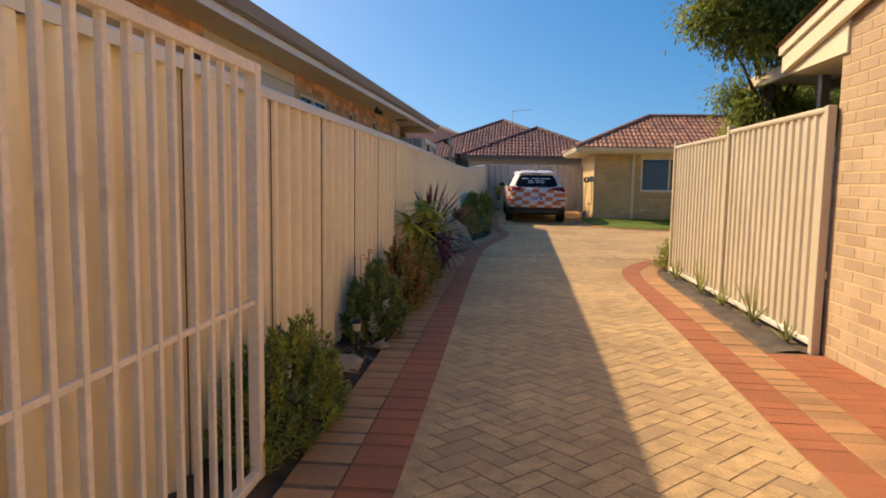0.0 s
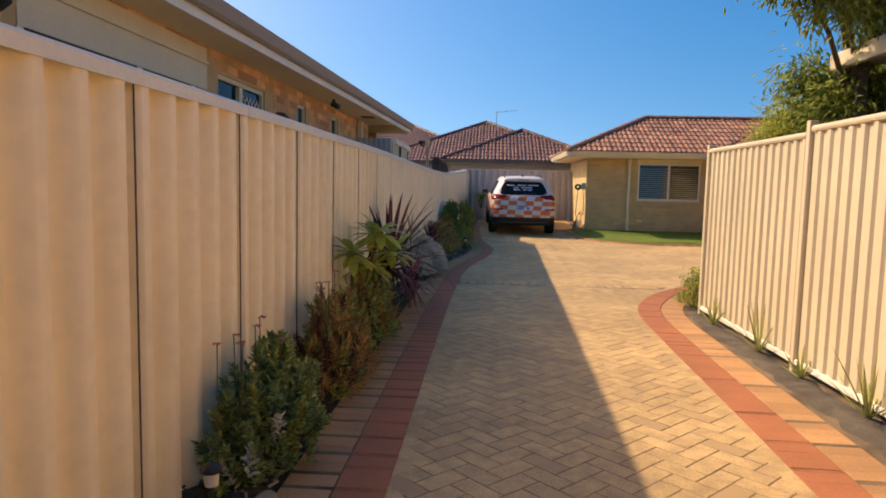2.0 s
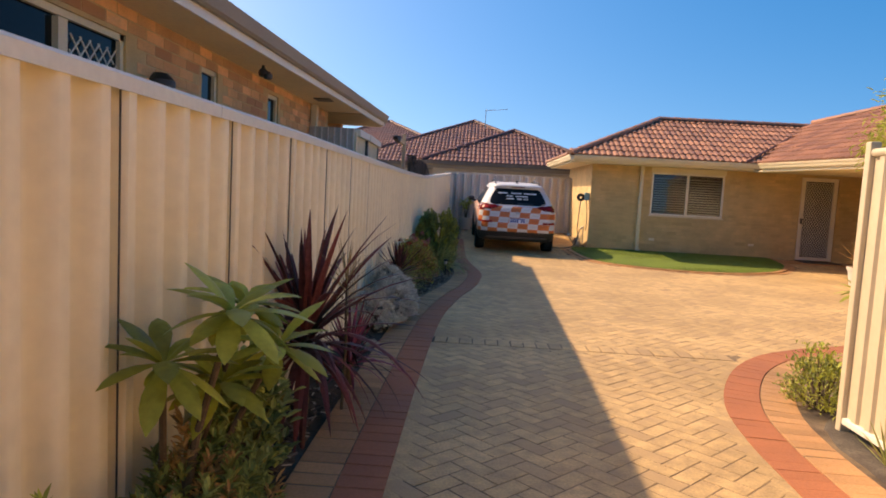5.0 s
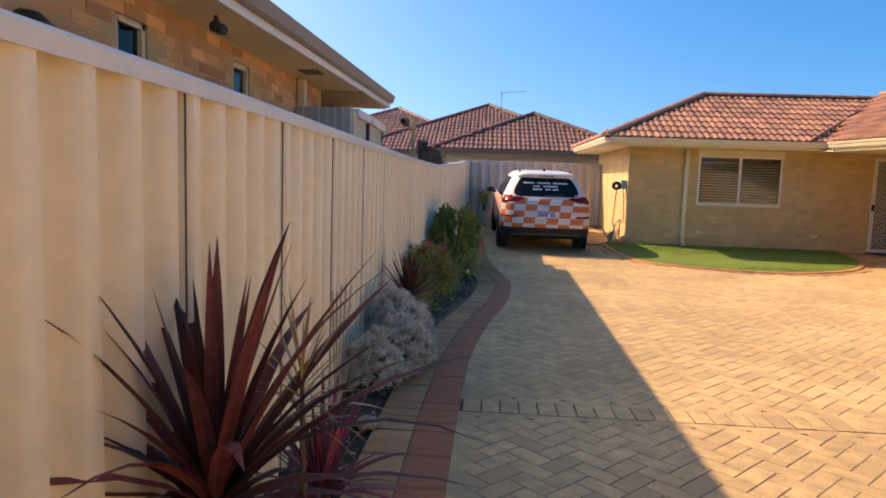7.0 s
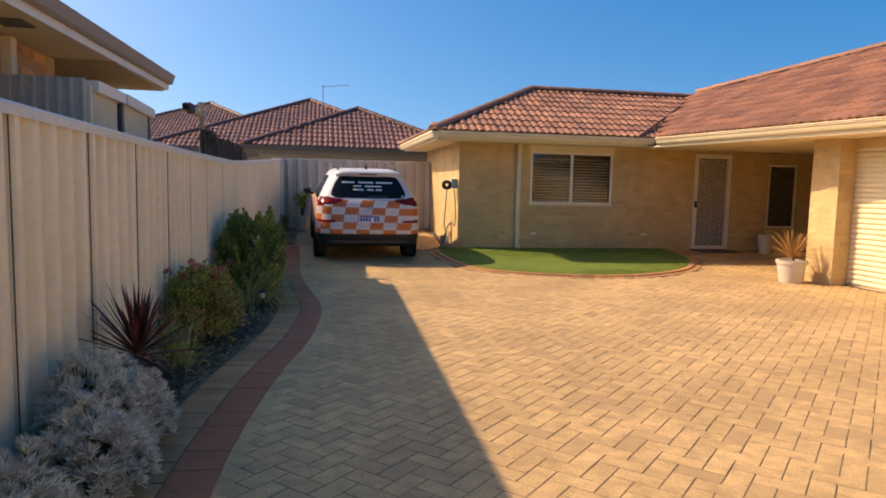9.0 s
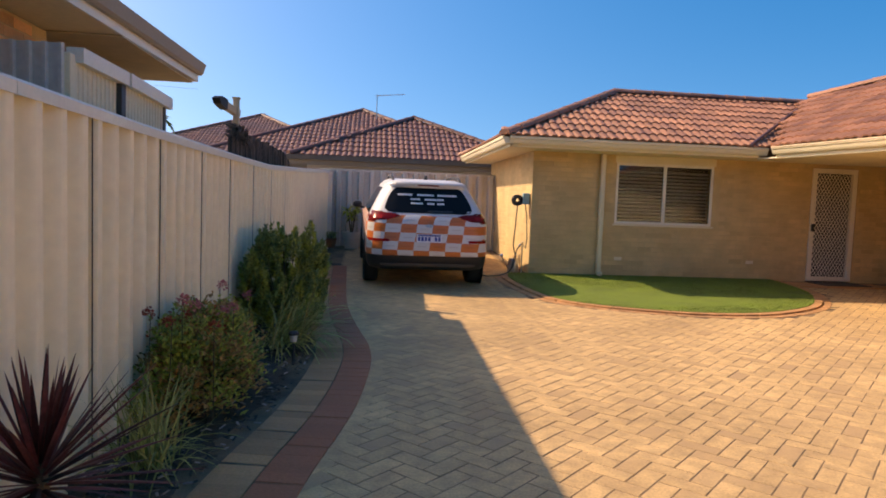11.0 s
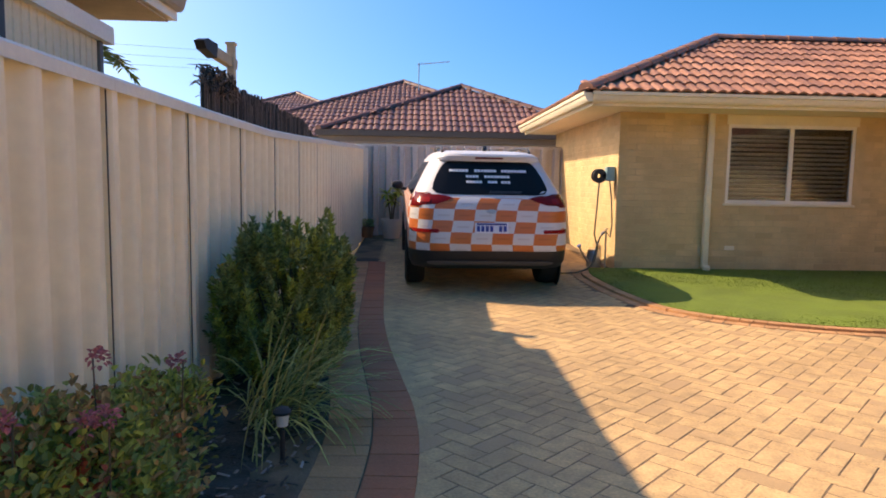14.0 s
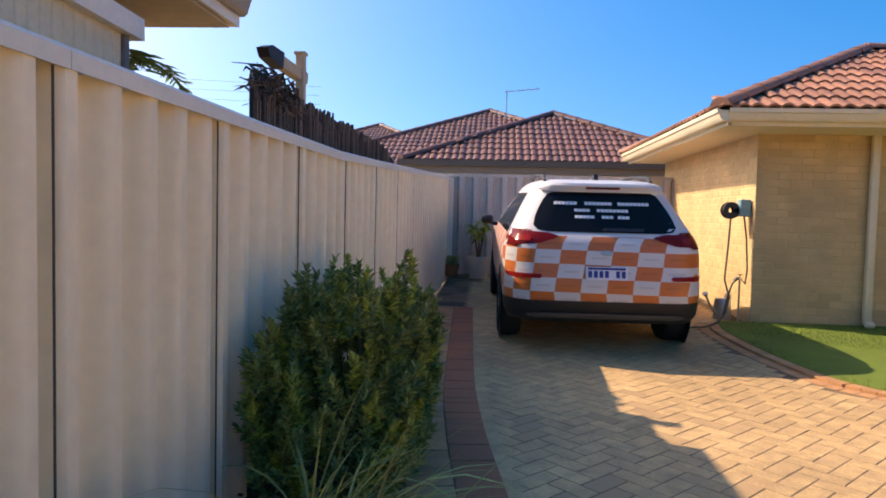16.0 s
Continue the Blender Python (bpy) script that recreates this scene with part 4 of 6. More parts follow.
holes_l = [(12.25, 13.68, 1.2, 2.48), (15.1, 15.52, 1.3, 2.52), (17.2, 17.65, 1.3, 2.56)]
g = Geo()
yb = -3.0
for u0, u1, h0, h1 in holes_l:
    y0, y1 = -3.0 + u0, -3.0 + u1
    g.box((LX - 0.25, yb, 0), (LX, y0, 2.72)).box((LX - 0.25, y0, h1), (LX, y1, 2.72)).box((LX - 0.25, y0, 0), (LX, y1, h0))
    yb = y1
g.box((LX - 0.25, yb, 0), (LX, 17.5, 2.72)).box((-9, 17.5, 0), (LX - 0.0, 17.7, 2.72)).box((-9, -3, 0), (-8.8, 17.5, 2.72)).box((-9, -3.2, 0), (LX, -3, 2.72))
wall_l = part("wall", g, M["mortar"], lh)
WALLS.append(brick_wall(wall_l, (LX, 5.0), (0, 1), 12.5, 1.55, 2.71, (1, 0), [(u0 - 8, u1 - 8, a, b) for u0, u1, a, b in holes_l] + [(1.3, 3.95, 1.3, 2.6)], bl=0.29, bh=0.096, material="brick_red", count=300))
part("wall_panel", Geo().box((LX, 6.3, 2.26), (LX + 0.014, 8.95, 2.66)), M["cream"], lh, "cream render panel")
part("panel_trim", Geo().soft((LX + 0.014, 6.3, 2.50), (LX + 0.04, 8.95, 2.53), 0.006), M["cream"], lh)
low = part("window", Geo().box((LX, 6.3, 1.3), (LX + 0.008, 6.36, 2.26)).box((LX, 7.66, 1.3), (LX + 0.008, 7.74, 2.26)).box((LX, 8.62, 1.3), (LX + 0.008, 8.70, 2.26)), M["white"], lh, "white framed window below the panel")
part("pane", Geo().box((LX - 0.004, 6.3, 1.3), (LX + 0.004, 8.72, 2.26)), M["door_dark"], low)
part("wall_shell", Geo().box((LX - 0.8, -2.5, 0.5), (LX - 0.7, 17.2, 2.5)), M["door_dark"], lh)


def window_y(parent, y0, y1, z0, z1, x, bars=False):
    w = part("window", Geo().box((x - 0.04, y0, z0), (x + 0.01, y0 + 0.05, z1)).box((x - 0.04, y1 - 0.05, z0), (x + 0.01, y1, z1)).box((x - 0.04, y0, z1 - 0.05), (x + 0.01, y1, z1)).box((x - 0.04, y0, z0), (x + 0.01, y1, z0 + 0.05)), M["cream"], parent, "cream framed window")
    part("pane", Geo().box((x - 0.03, y0 + 0.04, z0 + 0.04), (x - 0.025, y1 - 0.04, z1 - 0.04)), M["glass"], w)
    return w


wl = window_y(lh, 9.25, 10.68, 1.2, 2.48, LX - 0.03)
part("mullion", Geo().box((LX - 0.06, 9.86, 1.22), (LX - 0.01, 9.96, 2.42)), M["cream"], wl)
gr = Geo()
for i in range(-12, 12):
    for s in (1, -1):
        c0 = 9.96 + i * 0.11
        pts = [(LX - 0.025, c0 + t, 1.3 + (t if s > 0 else 1.0 - t) * 1.1) for t in [k * 0.05 for k in range(21)]]
        pts = [p for p in pts if 9.98 < p[1] < 10.60 and 1.3 < p[2] < 2.38]
        if len(pts) > 1:
            gr.tube([pts[0], pts[-1]], 0.006, 4, False)
part("grille", gr, M["white"], wl, "diamond security grille")
window_y(lh, 12.1, 12.52, 1.3, 2.52, LX - 0.03)
window_y(lh, 14.2, 14.65, 1.3, 2.56, LX - 0.03)
ey = [-3.4, 2, 8, 14, 20.15]
soffit_drop = -0.085


def gutter_top(y):
    return 2.90 + 0.005 * (y - 8.0)



part("gutter", Geo().sweep([(eave_x(y), y, gutter_top(y)) for y in ey], [(-0.13, -0.005), (-0.13, -0.135), (-0.06, -0.135), (-0.035, -0.11), (-0.01, -0.03), (0.0, 0.0), (-0.02, 0.0)]), M["gutter_tan"], lh, "brown-grey metal gutter", smooth=False)
part("fascia", Geo().sweep([(eave_x(y) - 0.10, y, gutter_top(y) - 0.13) for y in ey], [(-0.03, 0.0), (-0.03, soffit_drop), (0.0, soffit_drop), (0.0, 0.0)]), M["white"], lh, "white timber fascia")
part("soffit", Geo().sweep([(eave_x(y) - 0.12, y, gutter_top(y) - 0.13 + soffit_drop + 0.014) for y in ey], [(-0.75, -0.012), (-0.75, 0.0), (0.0, 0.0), (0.0, -0.012)]), M["soffit"], lh, "painted flat eave lining")
part("roof", Geo().add([(eave_x(-3.4) - 0.02, -3.4, gutter_top(-3.4) - 0.01), (eave_x(20.15) - 0.02, 20.15, gutter_top(20.15) - 0.01), (-5.6, 16.4, 4.45), (-5.6, 0, 4.45), (-9.2, -3.4, 2.9), (-9.2, 20.15, 2.9)], [(0, 1, 2, 3), (1, 5, 2), (0, 3, 4), (3, 2, 5, 4)]), M["tile_dark"], lh)
part("end_fascia", Geo().box((-9.2, 20.05, 2.745), (eave_x(20.15) - 0.13, 20.12, 2.93)), M["white"], lh)
part("patio_ceiling", Geo().box((-9.0, 17.7, 2.715), (eave_x(20) - 0.14, 20.05, 2.73)), M["timber"], lh, "timber patio ceiling")
part("corner_post", Geo().soft((LX + 0.02, 16.35, 0), (LX + 0.12, 16.47, 2.70), 0.01), M["cream"], lh)
part("soffit_vent", Geo().soft((-2.4, 15.7, 2.705), (-2.15, 16.0, 2.722), 0.003), M["gutter_grey"], lh)
sen = part("sensor_light", Geo().lathe((-2.3, 13.0, 2.575), [(0.02, 0.0), (0.05, 0.01), (0.055, 0.06), (0.03, 0.09), (0.015, 0.11), (0.02, 0.13)], 12), M["metal_dark"], lh, "dark sensor light under the eave", smooth=True)
part("lamp_head", Geo().lathe((-2.22, 12.92, 2.545), [(0.045, 0.0), (0.05, 0.05), (0.02, 0.08)], 12), M["metal_dark"], sen, smooth=True)
for y in (6.02, 11.15):
    part("wall_vent", Geo().lathe((LX + 0.05, y, 2.08 if y > 9 else 2.28), [(0.07, 0.0), (0.12, 0.05), (0.12, 0.14), (0.06, 0.2)], 12), M["metal_dark"], lh, smooth=True)

part("end_wall", Geo().box((-9.0, 19.7, 0), (-2.78, 19.85, 2.71)), M["brick_red"], lh, "shaded brick end wall of the patio")

# ribbed patio screens under the end of that eave
scr = thing("patio_screen", (-1.8, 17.2, 0), "ribbed cream sheet patio screen with white head rail", "screen", kind="structure")
part("panel", ribbed(17.14, 16.38, -1.82, -1.84, 0.0, 2.24, 0.075, 0.008, pan=0.5, side=-1), M["screen"], scr)
part("panel", ribbed(18.2, 17.26, -1.77, -1.80, 0.0, 2.24, 0.075, 0.008, pan=0.5, side=-1), M["screen"], scr)
part("panel", ribbed(16.3, 16.3, -2.6, -1.86, 0.0, 2.34, 0.1, 0.03), M["fence_grey"], scr, "grey ribbed end sheet")
part("post", Geo().soft((-1.86, 17.15, 0), (-1.78, 17.25, 2.28), 0.006), M["metal_dark"], scr)
part("post", Geo().soft((-1.90, 16.30, 0), (-1.82, 16.38, 2.28), 0.006), M["cream"], scr)
part("post", Geo().soft((-1.81, 18.2, 0), (-1.75, 18.25, 2.2), 0.006), M["gutter_grey"], scr)
part("head_rail", Geo().prism([(-1.90, 16.42, 2.23), (-1.78, 16.42, 2.23), (-1.78, 16.42, 2.34), (-1.90, 16.42, 2.34)], (0.03, 0.82, -0.02)), M["white"], scr, "white head box")
part("head_rail", Geo().prism([(-1.86, 17.27, 2.21), (-1.74, 17.27, 2.21), (-1.74, 17.27, 2.32), (-1.86, 17.27, 2.32)], (0.03, 1.05, -0.05)), M["white"], scr, "white head box")

# ---- the brick house beside the right fence ----
rh = thing("house_right", (2.7, 4, 0), "pale brick house with cream eaves and red tiles", "house", kind="structure")
wall_r = part("wall", Geo().box((2.68, -3, -0.05), (2.95, 5.40, 2.60)).box((2.95, 5.16, -0.05), (8, 5.40, 2.24)).box((7.8, -3, -0.05), (8, 5.06, 2.24)).box((2.95, -3, -0.05), (7.8, -2.8, 2.24)), M["mortar"], rh)
WALLS.append(brick_wall(wall_r, (2.68, 1.9), (0, 1), 3.50, 0.0, 2.58, (-1, 0), bl=0.24, material="brick_pink", count=300))
part("gable", Geo().prism([(2.70, -2.9, 2.60), (2.70, 4.9, 2.60), (2.70, 0.5, 3.42)], (0.2, 0, 0)), M["brick_pink"], rh)
part("soffit", Geo().box((2.662, 5.42, 2.235), (8.3, 6.29, 2.25)), M["cream"], rh)
part("eave_end", Geo().prism([(2.655, 5.30, 2.235), (2.655, 6.29, 2.235), (2.655, 6.29, 2.46), (2.655, 5.30, 2.66)], (0.02, 0, 0)), M["cream"], rh, "cream boxed eave end")
part("barge_board", Geo().prism([(2.61, 6.33, 2.25), (2.61, 6.33, 2.47), (2.61, 0.5, 3.64), (2.61, 0.5, 3.44)], (0.04, 0, 0)), M["cream"], rh, "cream timber barge board")
part("barge_trim", Geo().prism([(2.585, 6.35, 2.40), (2.585, 6.35, 2.475), (2.585, 0.5, 3.645), (2.585, 0.5, 3.57)], (0.024, 0, 0)), M["cream"], rh)
part("fascia", Geo().box((2.655, 6.295, 2.26), (8.3, 6.32, 2.46)), M["cream"], rh)
roof_r = part("roof", Geo().add([(2.56, 6.38, 2.48), (8.3, 6.38, 2.48), (8.3, 0.5, 3.656), (2.56, 0.5, 3.656), (2.56, -5.4, 2.48), (8.3, -5.4, 2.48)], [(1, 0, 3, 2), (2, 3, 4, 5)]), M["tile_far"], rh)
sl = math.hypot(5.88, 1.176)
TILES.append(tiles((8.3, 6.38, 2.49), (-1, 0, 0), (0, -5.88 / sl, 1.176 / sl), [(0, -0.02), (5.74, -0.02), (5.74, sl), (0, sl)], roof_r, "tile_far"))

# ---- the gate ----
gate = thing("gate", (-0.75, 2.78, 0.01), "white painted steel bar gate standing open by the fence", "gate")
GX, GT, GB = -0.75, 1.715, 0.01
part("stile", Geo().soft((GX - 0.026, 2.76, GB), (GX + 0.024, 2.815, GT), 0.004), M["gate"], gate)
part("stile", Geo().soft((GX - 0.022, -0.30, GB), (GX + 0.022, -0.255, GT), 0.004), M["gate"], gate)
part("top_rail", Geo().soft((GX - 0.022, -0.255, GT - 0.045), (GX + 0.022, 2.76, GT), 0.004), M["gate"], gate)
part("bottom_rail", Geo().soft((GX - 0.02, -0.255, GB), (GX + 0.02, 2.76, GB + 0.04), 0.004), M["gate"], gate)
part("middle_rail", Geo().soft((GX - 0.008, -0.255, 0.755), (GX + 0.008, 2.76, 0.775), 0.002), M["gate"], gate)
y = 2.605
while y > -0.2:
    part("bar", Geo().soft((GX - 0.012, y - 0.012, GB + 0.03), (GX + 0.012, y + 0.012, GT - 0.03), 0.004), M["gate"], gate)
    y -= 0.1155
gate_post = thing("gate_post", (-0.76, -0.42, 0), "white steel gate post", "post")
part("post", Geo().soft((-0.82, -0.47, -0.05), (-0.70, -0.35, 1.8), 0.01), M["gate"], gate_post)

# ---- the car ----
CX, CY, CZ = 1.17, 21.02, 0.025
car = thing("car", (CX, CY, CZ), "white sport utility car with orange checks, parked", "car")
LEVELS = [  # z, rear y, front y, half width, corner radius
    (0.27, 0.30, 4.15, 0.78, 0.22), (0.31, 0.12, 4.36, 0.87, 0.26), (0.38, 0.04, 4.44, 0.905, 0.30), (0.515, 0.012, 4.47, 0.918, 0.32), (0.58, 0.0, 4.48, 0.922, 0.33),
    (0.70, 0.015, 4.47, 0.925, 0.34), (0.80, 0.04, 4.45, 0.925, 0.34), (0.92, 0.055, 4.40, 0.925, 0.34), (1.00, 0.07, 4.28, 0.915, 0.33), (1.05, 0.09, 3.70, 0.90, 0.32), (1.10, 0.135, 3.40, 0.88, 0.30),
    (1.20, 0.215, 3.18, 0.825, 0.30), (1.32, 0.31, 2.95, 0.765, 0.30), (1.44, 0.40, 2.68, 0.70, 0.30), (1.52, 0.45, 2.50, 0.65, 0.28), (1.56, 0.42, 2.38, 0.62, 0.26), (1.59, 0.44, 2.28, 0.59, 0.26), (1.62, 0.56, 2.10, 0.53, 0.28),
    (1.635, 0.85, 1.90, 0.44, 0.3)]


def level(z):
    for a, b in zip(LEVELS, LEVELS[1:]):
        if a[0] <= z <= b[0]:
            t = (z - a[0]) / (b[0] - a[0])
            return [p + (q - p) * t for p, q in zip(a, b)]
    return list(LEVELS[-1] if z > 1 else LEVELS[0])


def outline_at(l, n=10):
    z, yr, yf, w, r = l
    pts = []
    for cx, cy, a0 in ((w - r, yr + r, -90), (w - r, yf - r, 0), (-w + r, yf - r, 90), (-w + r, yr + r, 180)):
        for k in range(n):
            a = radians(a0 + 90 * k / (n - 1))
            pts.append((CX + cx + r * math.cos(a), CY + cy + r * math.sin(a), CZ + z))
    return pts


def shell(levels, cap_top=False, cap_bottom=False):
    g = Geo()
    rows = [outline_at(l) for l in levels]
    n = len(rows[0])
    for r in rows:
        g.v += r
    g.f = [(i * n + k, i * n + (k + 1) % n, (i + 1) * n + (k + 1) % n, (i + 1) * n + k) for i in range(len(rows) - 1) for k in range(n)]
    if cap_top:
        g.f.append(tuple(range((len(rows) - 1) * n, len(rows) * n)))
    if cap_bottom:
        g.f.append(tuple(reversed(range(n))))
    return g


wrap = bpy.data.materials.new("checked_wrap")
wrap.use_nodes = True
nt = wrap.node_tree
b = nt.nodes["Principled BSDF"]
b.inputs["Roughness"].default_value = 0.28
tc = nt.nodes.new("ShaderNodeTexCoord")
sx = nt.nodes.new("ShaderNodeSeparateXYZ")
nt.links.new(tc.outputs["Object"], sx.inputs[0])


def calc(op, a, c=None):
    n = nt.nodes.new("ShaderNodeMath")
    n.operation = op
    for s, v in ((n.inputs[0], a), (n.inputs[1], c)):
        if v is None:
            continue
        if hasattr(v, "is_linked"):
            nt.links.new(v, s)
        else:
            s.default_value = v
    return n.outputs[0]


across = calc("FLOOR", calc("DIVIDE", calc("SUBTRACT", calc("SUBTRACT", sx.outputs[0], calc("MULTIPLY", sx.outputs[1], 0.9)), 0.0), 0.235))
upward = calc("FLOOR", calc("DIVIDE", calc("ADD", calc("ADD", sx.outputs[2], -0.463), calc("MULTIPLY", sx.outputs[0], 0.012)), 0.127))
odd = calc("FLOORED_MODULO", calc("ADD", across, upward), 2.0)
low = calc("LESS_THAN", sx.outputs[2], 1.10)
odd = calc("MULTIPLY", odd, low)
mx = nt.nodes.new("ShaderNodeMix")
mx.data_type = "RGBA"
nt.links.new(odd, mx.inputs["Factor"])
mx.inputs["A"].default_value = (0.62, 0.61, 0.60, 1)
mx.inputs["B"].default_value = (0.60, 0.155, 0.035, 1)
# thin printed line in the middle of each check
fz = calc("FRACT", calc("DIVIDE", calc("ADD", sx.outputs[2], -0.463), 0.127))
bar = calc("MULTIPLY", calc("MULTIPLY", calc("GREATER_THAN", fz, 0.42), calc("LESS_THAN", fz, 0.56)), low)
fx = calc("FRACT", calc("DIVIDE", calc("SUBTRACT", sx.outputs[0], calc("MULTIPLY", sx.outputs[1], 0.9)), 0.235))
bar = calc("MULTIPLY", bar, calc("MULTIPLY", calc("GREATER_THAN", fx, 0.22), calc("LESS_THAN", fx, 0.8)))
mx2 = nt.nodes.new("ShaderNodeMix")
mx2.data_type, mx2.blend_type = "RGBA", "MULTIPLY"
nt.links.new(calc("MULTIPLY", bar, 0.35), mx2.inputs["Factor"])
nt.links.new(mx.outputs["Result"], mx2.inputs["A"])
mx2.inputs["B"].default_value = (0.6, 0.5, 0.45, 1)
nt.links.new(mx2.outputs["Result"], b.inputs["Base Color"])
M["wrap"] = wrap
M["lamp_red"] = glass_mat("lamp_red", (0.16, 0.008, 0.008), 0.12)
M["lamp_bright"] = glass_mat("lamp_bright", (0.27, 0.012, 0.01), 0.15)
M["plate"] = mat("plate", (0.75, 0.76, 0.8), 0.4, 0.03, 10, 60, 0.0)
M["ink_blue"] = mat("ink_blue", (0.03, 0.05, 0.25), 0.5, 0.05, 10, 60, 0.0)
M["sticker"] = mat("sticker_white", (0.8, 0.8, 0.8), 0.5, 0.03, 10, 60, 0.0)
M["bumper_grey"] = mat("bumper_grey", (0.085, 0.085, 0.085), 0.45, 0.05, 6, 60, 0.05)

i46 = 3
part("underbody", shell(LEVELS[:i46 + 1], cap_bottom=True), M["plastic_black"], car, "black plastic lower bumper and sills", smooth=True)
body = part("body", shell(LEVELS[i46:], cap_top=True), M["wrap"], car, "white body with orange and white checked wrap", smooth=True)


def rear_y(x, z):
    _, yr, _, w, r = level(z)
    d = abs(x) - (w - r)
    return yr if d <= 0 else yr + r - math.sqrt(max(r * r - d * d, 0))


def rear_panel(name, rows, material, parent, label="", off=0.006, n=14, smooth=True, thick=0.004):
    """A panel that hugs the tail. rows: (z, x0, x1) from the bottom up."""
    g = Geo()
    for z, x0, x1 in rows:
        for k in range(n + 1):
            x = x0 + (x1 - x0) * k / n
            g.v.append((CX + x, CY + rear_y(x, z) - off, CZ + z))
    m = len(g.v)
    for z, x0, x1 in rows:
        for k in range(n + 1):
            x = x0 + (x1 - x0) * k / n
            g.v.append((CX + x, CY + rear_y(x, z) - off + thick + 0.01, CZ + z))
    w = n + 1
    R = len(rows)
    g.f = [(i * w + k, i * w + k + 1, (i + 1) * w + k + 1, (i + 1) * w + k) for i in range(R - 1) for k in range(n)]
    ring = [k for k in range(w)] + [i * w + n for i in range(1, R)] + [(R - 1) * w + k for k in range(n - 1, -1, -1)] + [i * w for i in range(R - 2, 0, -1)]
    g.f += [(ring[i], ring[i - 1], ring[i - 1] + m, ring[i] + m) for i in range(len(ring))]
    return part(name, g, material, parent, label, smooth=smooth)


glass_r = rear_panel("rear_window", [(1.135, -0.52, 0.52), (1.15, -0.62, 0.62), (1.19, -0.66, 0.66), (1.26, -0.645, 0.645), (1.34, -0.61, 0.61), (1.42, -0.565, 0.565), (1.48, -0.52, 0.52), (1.505, -0.47, 0.47)], M["glass"], car, "dark tinted rear window")
rear_panel("spoiler", [(1.515, -0.54, 0.54), (1.54, -0.60, 0.60), (1.565, -0.60, 0.60), (1.585, -0.55, 0.55)], M["wrap"], body, "white roof spoiler", off=0.05)
rear_panel("brake_light", [(1.535, -0.16, 0.16), (1.553, -0.16, 0.16)], M["lamp_red"], car, "high brake light", off=0.056, n=4)
for s in (-1, 1):
    rows = [(1.00, 0.80, 0.905), (1.03, 0.62, 0.907), (1.07, 0.49, 0.90), (1.10, 0.43, 0.885), (1.125, 0.52, 0.87), (1.15, 0.70, 0.855)]
    l = rear_panel("tail_light", [(z, s * a, s * c) for z, a, c in rows], M["lamp_red"], car, "dark red wraparound tail light", off=0.009)
    rear_panel("lamp_lens", [(z, s * a, s * c) for z, a, c in ((1.05, 0.70, 0.82), (1.08, 0.68, 0.83), (1.105, 0.70, 0.82))], M["lamp_bright"], l, off=0.018, n=6)
    rear_panel("reflector", [(0.715, s * 0.60, s * 0.885), (0.735, s * 0.58, s * 0.90), (0.755, s * 0.60, s * 0.90)], M["lamp_bright"], car, "red bumper reflector", off=0.008, n=8)
plate = rear_panel("number_plate", [(0.715, -0.187, 0.187), (0.77, -0.187, 0.187), (0.83, -0.187, 0.187)], M["plate"], car, "white number plate with blue bars", off=0.014, n=4)
rear_panel("plate_bar", [(0.805, -0.17, 0.17), (0.825, -0.17, 0.17)], M["ink_blue"], plate, off=0.019, n=2)
for i in range(7):
    x = -0.15 + i * 0.05
    if i != 4:
        rear_panel("plate_bar", [(0.735, x - 0.017, x + 0.017), (0.795, x - 0.017, x + 0.017)], M["ink_blue"], plate, off=0.019, n=1)
for z, h, spans in ((1.40, 0.028, ((-0.46, -0.22), (-0.17, 0.09), (0.14, 0.42))), (1.335, 0.026, ((-0.27, -0.12), (-0.06, 0.25))), (1.275, 0.026, ((-0.27, -0.07), (-0.02, 0.08), (0.13, 0.23)))):
    for a, c in spans:
        x = a
        while x < c - 0.02:
            rear_panel("sticker_bar", [(z - h / 2, x, x + 0.031), (z + h / 2, x, x + 0.031)], M["sticker"], glass_r, off=0.012, n=1)
            x += 0.037
rear_panel("wiper", [(1.15, -0.02, 0.34), (1.165, -0.02, 0.35), (1.178, 0.0, 0.36)], M["plastic_black"], car, "rear wiper", off=0.022, n=6)
rear_panel("badge", [(0.932, -0.025, 0.025), (0.942, -0.05, 0.05), (0.955, -0.06, 0.06), (0.968, -0.05, 0.05), (0.978, -0.025, 0.025)], M["metal_grey"], car, "chrome oval badge", off=0.012, n=8)
rear_panel("bumper_trim", [(0.345, -0.62, 0.62), (0.362, -0.70, 0.70), (0.385, -0.72, 0.72), (0.398, -0.66, 0.66)], M["bumper_grey"], car, "grey lower bumper trim", off=0.02)
part("shark_fin", Geo().prism([(CX - 0.02, CY + 0.75, CZ + 1.63), (CX - 0.02, CY + 0.95, CZ + 1.63), (CX - 0.02, CY + 0.92, CZ + 1.645), (CX - 0.02, CY + 0.78, CZ + 1.69)], (0.04, 0, 0)), M["plastic_black"], car)
